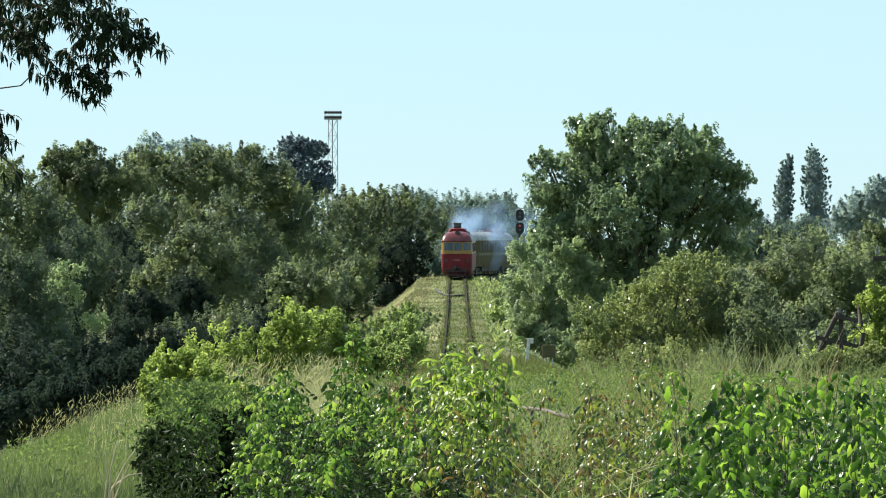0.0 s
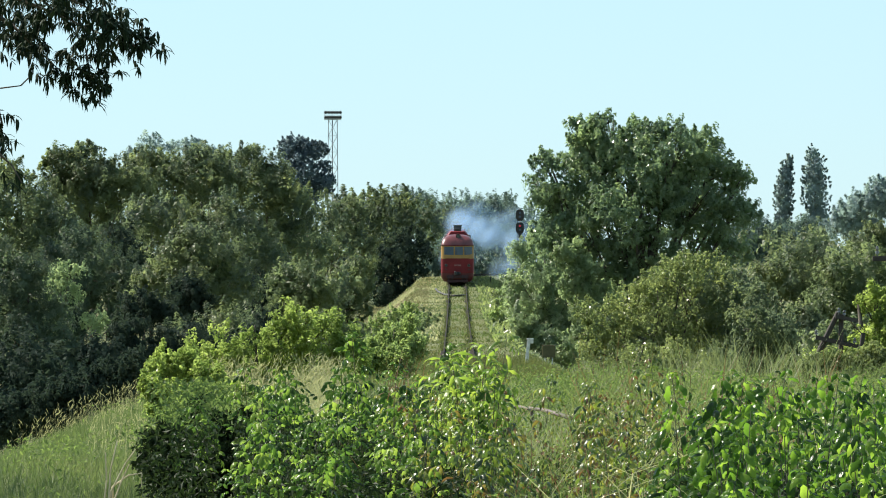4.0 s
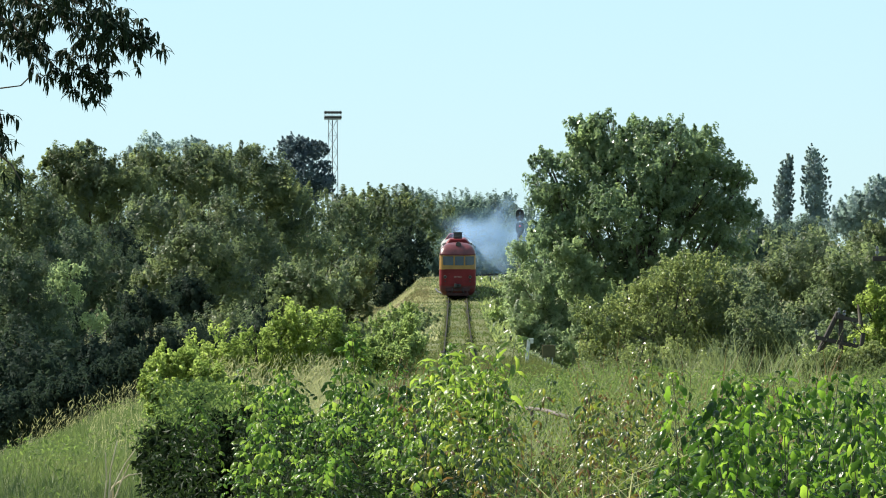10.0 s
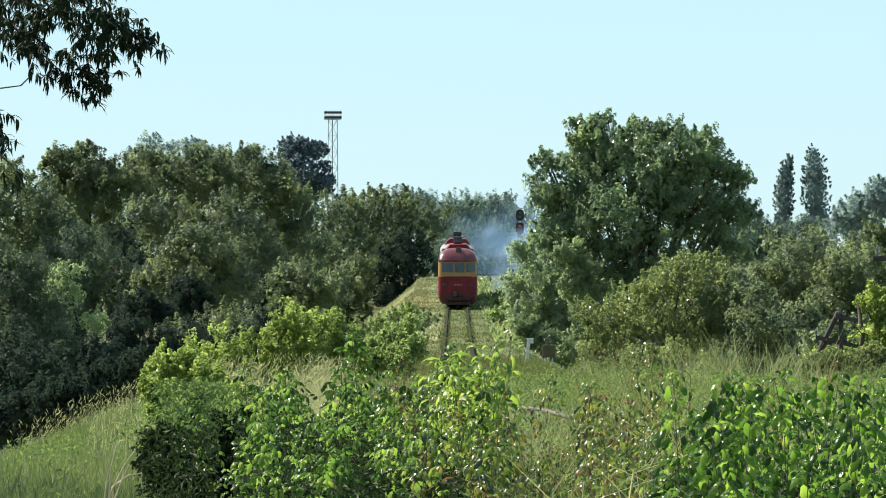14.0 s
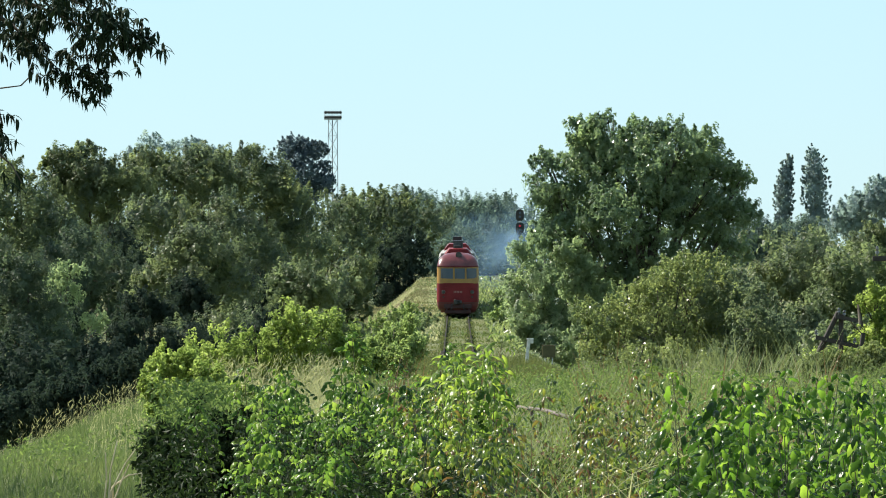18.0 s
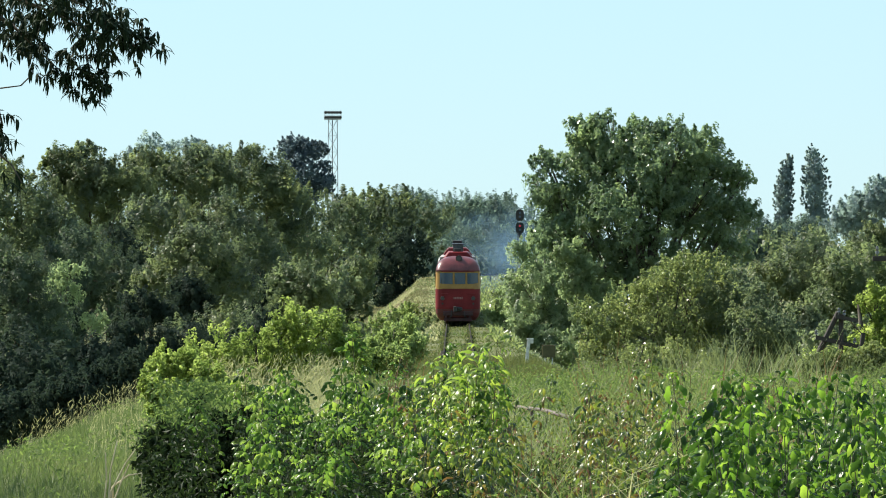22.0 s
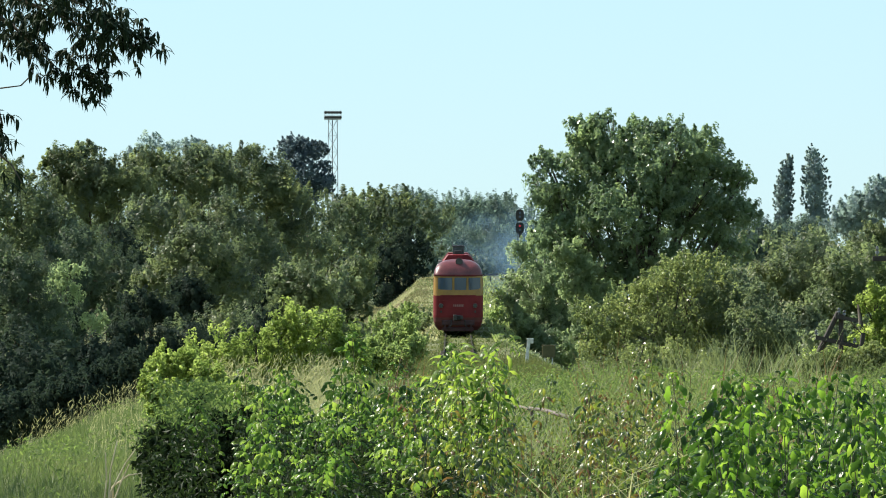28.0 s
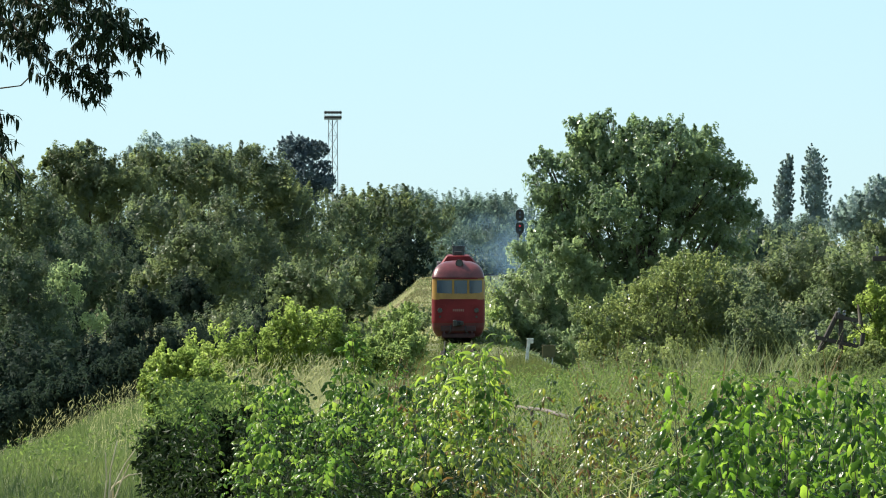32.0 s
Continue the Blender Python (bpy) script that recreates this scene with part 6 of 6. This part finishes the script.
# ---- hanging branch of a tree beside the camera ----
def build_branch():
    rng = np.random.default_rng(9)
    d = 22.0
    base = new("tree")
    bx, by = -4.6, 21.0
    bz = float(ground_z(bx, by)) - 0.1
    base.location = (bx, by, bz)
    tagged(base, "shaded tree whose dark slender leaves hang down", "tree")
    at = lambda p_: Vector((p_[0] - bx, p_[1] - by, p_[2] - bz))
    bm = bmesh.new()
    rod(bm, (0, 0, 0), (0.1, 0.1, 1.8), 0.2, 0.16, 12)
    rod(bm, (0.1, 0.1, 1.78), (0.5, 0.4, 4.2), 0.16, 0.08, 12)
    part("trunk", bm, M_BARK, base, smooth=True)
    root = Vector((0.35, 0.3, 3.4))
    limbs = [[(-1.86, 22.0, 1.06), (-1.64, 22.0, 0.97), (-1.49, 22.0, 0.91), (-1.36, 22.0, 0.85), (-1.23, 22.0, 0.80), (-1.15, 22.0, 0.78)],
             [(-1.84, 22.2, 1.12), (-1.61, 22.2, 1.01), (-1.48, 22.2, 0.89), (-1.41, 22.2, 0.79), (-1.39, 22.2, 0.69), (-1.36, 22.2, 0.60)],
             [(-1.89, 22.3, 0.99), (-1.71, 22.3, 0.89), (-1.62, 22.3, 0.80), (-1.52, 22.3, 0.71), (-1.48, 22.3, 0.62)],
             [(-1.67, 21.8, 1.10), (-1.50, 21.8, 1.00), (-1.37, 21.8, 0.93), (-1.31, 21.8, 0.89), (-1.29, 21.8, 0.83)],
             [(-1.91, 22.6, 1.05), (-1.78, 22.6, 0.94), (-1.71, 22.6, 0.85), (-1.67, 22.6, 0.77)],
             [(-1.86, 21.4, 0.46), (-1.71, 21.4, 0.38), (-1.64, 21.4, 0.32), (-1.60, 21.4, 0.25)],
             [(-1.82, 21.5, 0.56), (-1.70, 21.5, 0.53), (-1.68, 21.5, 0.47)],
             [(-1.92, 22.4, 0.61), (-1.76, 22.4, 0.64), (-1.68, 22.4, 0.65), (-1.63, 22.4, 0.70)]]
    sprays = [72, 70, 54, 56, 54, 11, 5, 0]
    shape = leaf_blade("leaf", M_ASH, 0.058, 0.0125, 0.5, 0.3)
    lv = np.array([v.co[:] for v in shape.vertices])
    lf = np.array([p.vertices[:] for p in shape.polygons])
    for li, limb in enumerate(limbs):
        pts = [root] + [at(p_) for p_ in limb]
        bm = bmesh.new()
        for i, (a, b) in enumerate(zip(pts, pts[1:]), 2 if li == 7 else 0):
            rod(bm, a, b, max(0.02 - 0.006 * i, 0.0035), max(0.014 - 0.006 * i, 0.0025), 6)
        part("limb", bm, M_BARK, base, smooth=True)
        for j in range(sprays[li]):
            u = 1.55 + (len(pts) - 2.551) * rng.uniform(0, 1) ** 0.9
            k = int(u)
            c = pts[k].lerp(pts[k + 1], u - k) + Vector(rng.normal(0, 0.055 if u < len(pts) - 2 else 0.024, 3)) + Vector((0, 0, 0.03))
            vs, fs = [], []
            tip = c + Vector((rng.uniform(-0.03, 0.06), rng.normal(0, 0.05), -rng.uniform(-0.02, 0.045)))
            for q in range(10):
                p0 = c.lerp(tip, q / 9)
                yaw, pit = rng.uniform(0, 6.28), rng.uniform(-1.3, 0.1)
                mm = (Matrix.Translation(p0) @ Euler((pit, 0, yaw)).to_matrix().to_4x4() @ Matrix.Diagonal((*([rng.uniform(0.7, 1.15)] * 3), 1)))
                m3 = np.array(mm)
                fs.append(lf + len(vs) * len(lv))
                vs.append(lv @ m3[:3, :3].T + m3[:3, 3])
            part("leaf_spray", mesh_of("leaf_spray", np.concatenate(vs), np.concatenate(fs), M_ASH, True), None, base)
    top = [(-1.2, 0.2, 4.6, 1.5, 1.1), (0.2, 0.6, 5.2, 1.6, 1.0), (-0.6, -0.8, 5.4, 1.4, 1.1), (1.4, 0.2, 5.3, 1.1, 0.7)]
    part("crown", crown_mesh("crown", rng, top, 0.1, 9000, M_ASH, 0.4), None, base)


build_branch()


# ---- exhaust smoke ----
def smoke_material(name, thick):
    m, n, l, p = nodes_of(name)
    n.remove(p)
    tc, no = n.new("ShaderNodeTexCoord"), n.new("ShaderNodeTexNoise")
    dot, fade, wave, al = n.new("ShaderNodeVectorMath"), n.new("ShaderNodeMapRange"), n.new("ShaderNodeMapRange"), n.new("ShaderNodeMath")
    flat = n.new("ShaderNodeVectorMath")
    flat.operation = "MULTIPLY"
    flat.inputs[1].default_value = (1, 0, 1)
    dot.operation = "LENGTH"
    l.new(tc.outputs["Object"], flat.inputs[0])
    l.new(flat.outputs[0], dot.inputs[0])
    l.new(dot.outputs["Value"], fade.inputs["Value"])
    fade.interpolation_type = "SMOOTHERSTEP"
    fade.inputs["From Min"].default_value, fade.inputs["From Max"].default_value = 1.0, 0.0
    fade.inputs["To Min"].default_value, fade.inputs["To Max"].default_value = 0.0, thick
    no.inputs["Scale"].default_value, no.inputs["Detail"].default_value = 1.6, 2
    l.new(tc.outputs["Object"], no.inputs["Vector"])
    l.new(no.outputs["Fac"], wave.inputs["Value"])
    wave.inputs["From Min"].default_value, wave.inputs["From Max"].default_value = 0.3, 0.7
    wave.inputs["To Min"].default_value, wave.inputs["To Max"].default_value = 0.6, 1.0
    al.operation = "MULTIPLY"
    l.new(fade.outputs[0], al.inputs[0])
    l.new(wave.outputs[0], al.inputs[1])
    df, tl, half, tr, ms = n.new("ShaderNodeBsdfDiffuse"), n.new("ShaderNodeBsdfTranslucent"), n.new("ShaderNodeMixShader"), n.new("ShaderNodeBsdfTransparent"), n.new("ShaderNodeMixShader")
    for b in (df, tl):
        b.inputs["Color"].default_value = (0.5, 0.7, 1.0, 1)
    half.inputs[0].default_value = 0.5
    l.new(df.outputs[0], half.inputs[1])
    l.new(tl.outputs[0], half.inputs[2])
    l.new(al.outputs[0], ms.inputs[0])
    l.new(tr.outputs[0], ms.inputs[1])
    l.new(half.outputs[0], ms.inputs[2])
    l.new(ms.outputs[0], n["Material Output"].inputs["Surface"])
    return m


M_SMOKE = smoke_material("thin_exhaust_smoke", 0.3)
M_VEIL = smoke_material("spread_exhaust_smoke", 0.12)


def puff_mesh(material):
    """A rounded billow, bulging towards the open track; unit radius."""
    v, f = [(0, -0.3, 0)], []
    rings, n = 5, 16
    for i in range(1, rings + 1):
        r = i / rings
        for j in range(n):
            a = 2 * math.pi * j / n
            v.append((r * math.cos(a), -0.3 * math.sqrt(max(1 - r * r, 0)), r * math.sin(a)))
    for j in range(n):
        f.append((0, 1 + j, 1 + (j + 1) % n, 0))
    quads = [(1 + i * n + (j + 1) % n, 1 + i * n + j, 1 + (i + 1) * n + j, 1 + (i + 1) * n + (j + 1) % n) for i in range(rings - 1) for j in range(n)]
    me = bpy.data.meshes.new("smoke_puff")
    me.from_pydata(v, [], [q[:3] for q in f] + quads)
    for p_ in me.polygons:
        p_.use_smooth = True
    me.materials.append(material)
    return me


PUFF = puff_mesh(M_SMOKE)
VEIL = puff_mesh(M_VEIL)
SMOKE, VEILS = [], []
PR = np.random.default_rng(21)
for k in range(74):
    r = float(PR.uniform(1.1, 2.3))
    ob = new("smoke_puff", PUFF)
    ob.scale = (r, r, r)
    tagged(ob, "pale blue puff of drifting diesel exhaust smoke", "smoke", "smoke of the train")
    SMOKE.append(ob)
for k in range(40):
    ob = new("smoke_veil", VEIL)
    ob.scale = (float(PR.uniform(3.2, 4.6)), 1.2, float(PR.uniform(1.4, 1.7)))
    tagged(ob, "thin spreading veil of pale blue exhaust smoke", "smoke", "smoke of the train")
    VEILS.append(ob)


# ---- a bird crossing the sky ----
def build_bird():
    """A small dark bird on the wing, flying along -x."""
    base = new("bird")
    tagged(base, "small dark swallow gliding across the sky", "bird")
    bm = bmesh.new()
    rings = [[(x, 0.013 * r * math.cos(a), 0.012 * r * math.sin(a)) for a in np.linspace(0, 2 * math.pi, 9)[:-1]] for x, r in ((-0.06, 0.15), (-0.045, 0.75), (-0.01, 1.0), (0.03, 0.7), (0.055, 0.3))]
    section(bm, rings)
    part("body", bm, M_PLUMAGE, base, smooth=True)
    for sy in (-1, 1):
        bm = bmesh.new()
        section(bm, [[(x0 + dx, sy * y, z + dz) for dx, dz in ((-w, 0), (0, 0.003), (w, 0), (0, -0.003))] for x0, y, z, w in ((-0.02, 0.01, 0.004, 0.024), (-0.022, 0.06, 0.022, 0.02), (0.012, 0.13, 0.018, 0.004))])
        part("wing", bm, M_PLUMAGE, base)
    bm = bmesh.new()
    section(bm, [[(x, y, z) for y, z in ((-w, 0), (0, 0.002), (w, 0), (0, -0.002))] for x, w in ((0.05, 0.008), (0.10, 0.02))])
    part("tail", bm, M_PLUMAGE, base)
    return base


M_PLUMAGE = surface("dark_plumage", (0.02, 0.022, 0.03), (0.05, 0.05, 0.06), 12.0, 0.6, 0, 0.1, 40.0)
BIRD = build_bird()


# ---- what moves ----
def front_y(t):
    return 553.0 - 9.1 * t + 0.058 * t * t


def rail_at(y):
    return Vector((float(line_x(y)), y, float(line_z(y)) + 0.22))


def car_pose(y0):
    """A car on the track with its front at y0, resting on its two bogies."""
    a, b = rail_at(y0 + 3.6), rail_at(y0 + 20.6)
    d = (b - a).normalized()
    yaw, pitch = math.atan2(-d.x, d.y), math.asin(d.z)
    m = Euler((pitch, 0, yaw)).to_matrix().to_4x4()
    m.translation = a - d * 3.6
    return m


def motions():
    ts = [k * 0.5 for k in range(65)]
    for car, back in ((FRONT, 0.0), (MIDDLE, CAR_L)):
        walk(car, [(t, car_pose(front_y(t) + back)) for t in ts])
    for wheel in WHEELS:
        c = wheel.location.copy()
        rows = []
        for k in range(0, 481):
            t = k / 15.0
            rows.append((t, Matrix.Translation(c) @ Matrix.Rotation((553.0 - front_y(t)) / WHEEL_R, 4, "X")))
        walk(wheel, rows)
    for i, plant in enumerate(SWAYING):
        m = plant.matrix_basis.copy()
        walk(plant, [(k * 0.5, m @ pose(0, 0, 0, 1.6 * math.sin(k * 0.9 + i * 0.4), 1.8 * math.sin(k * 0.63 + i * 0.3))) for k in range(65)])
    flight = [(0.0, 16.0, 6.5), (23.0, 15.0, 6.2), (23.8, 13.49, 5.74), (24.0, 10.92, 5.10), (24.1, 9.85, 4.73), (24.2, 8.30, 4.25), (24.3, 6.72, 3.99), (24.5, 1.87, 3.78), (24.6, -0.72, 4.14), (24.8, -4.38, 5.04), (25.0, -7.06, 5.36), (25.3, -12.71, 6.04), (26.0, -16.0, 6.6), (32.0, -18.0, 7.0)]
    walk(BIRD, [(t, pose(x, 150.0, z)) for t, x, z in flight])
    rng = np.random.default_rng(31)
    tilt_veil = Matrix.Rotation(radians(-24.0), 4, "X")
    tilt = Vector((-0.42, -0.8, 0.42)).to_track_quat("-Y", "Z").to_matrix().to_4x4()
    for k, ob in enumerate(SMOKE + VEILS):
        wide = k >= len(SMOKE)
        born = -7.0 + 16.2 * (k - len(SMOKE)) / len(VEILS) if wide else -5.0 + 14.2 * k / len(SMOKE)
        vx = rng.normal(0.5, 0.22) if wide else rng.uniform(0.75, 2.1)
        vz, vy, lift = (rng.normal(-0.36, 0.18) if wide else rng.normal(-0.85, 0.42)), rng.uniform(-0.3, 0.6), rng.uniform(-0.4, 1.3)
        spin = rng.uniform(-8, 8)
        rows = []
        for t in [i * 0.5 for i in range(65)]:
            age = t - born
            p_ = car_pose(front_y(min(t, born))) @ Vector((0.0, 6.0 if wide else 4.1, 2.5))
            turn = 0.0
            if age >= 0:
                rise = min(age / 0.5, 1.0)
                free = max(age - 0.5, 0.0)
                turn = min(free / 2.0, 1.0)
                slow = 9 * (1 - math.exp(-free / 9)) if wide else 14 * (1 - math.exp(-free / 14))
                p_ = p_ + Vector((vx * slow, vy * slow, 3.0 * rise + lift * (1 - math.exp(-free / 1.0)) + vz * slow))
            if wide:
                m = Matrix.Rotation(radians(84.0 * (1 - turn)), 4, "Z") @ tilt_veil @ Matrix.Rotation(radians(spin * 5 * turn), 4, "Y")
            else:
                m = tilt @ Matrix.Rotation(radians(spin * max(age, 0) * 0.3), 4, "Y")
            rows.append((t, Matrix.Translation(p_) @ m))
        walk(ob, rows)


motions()
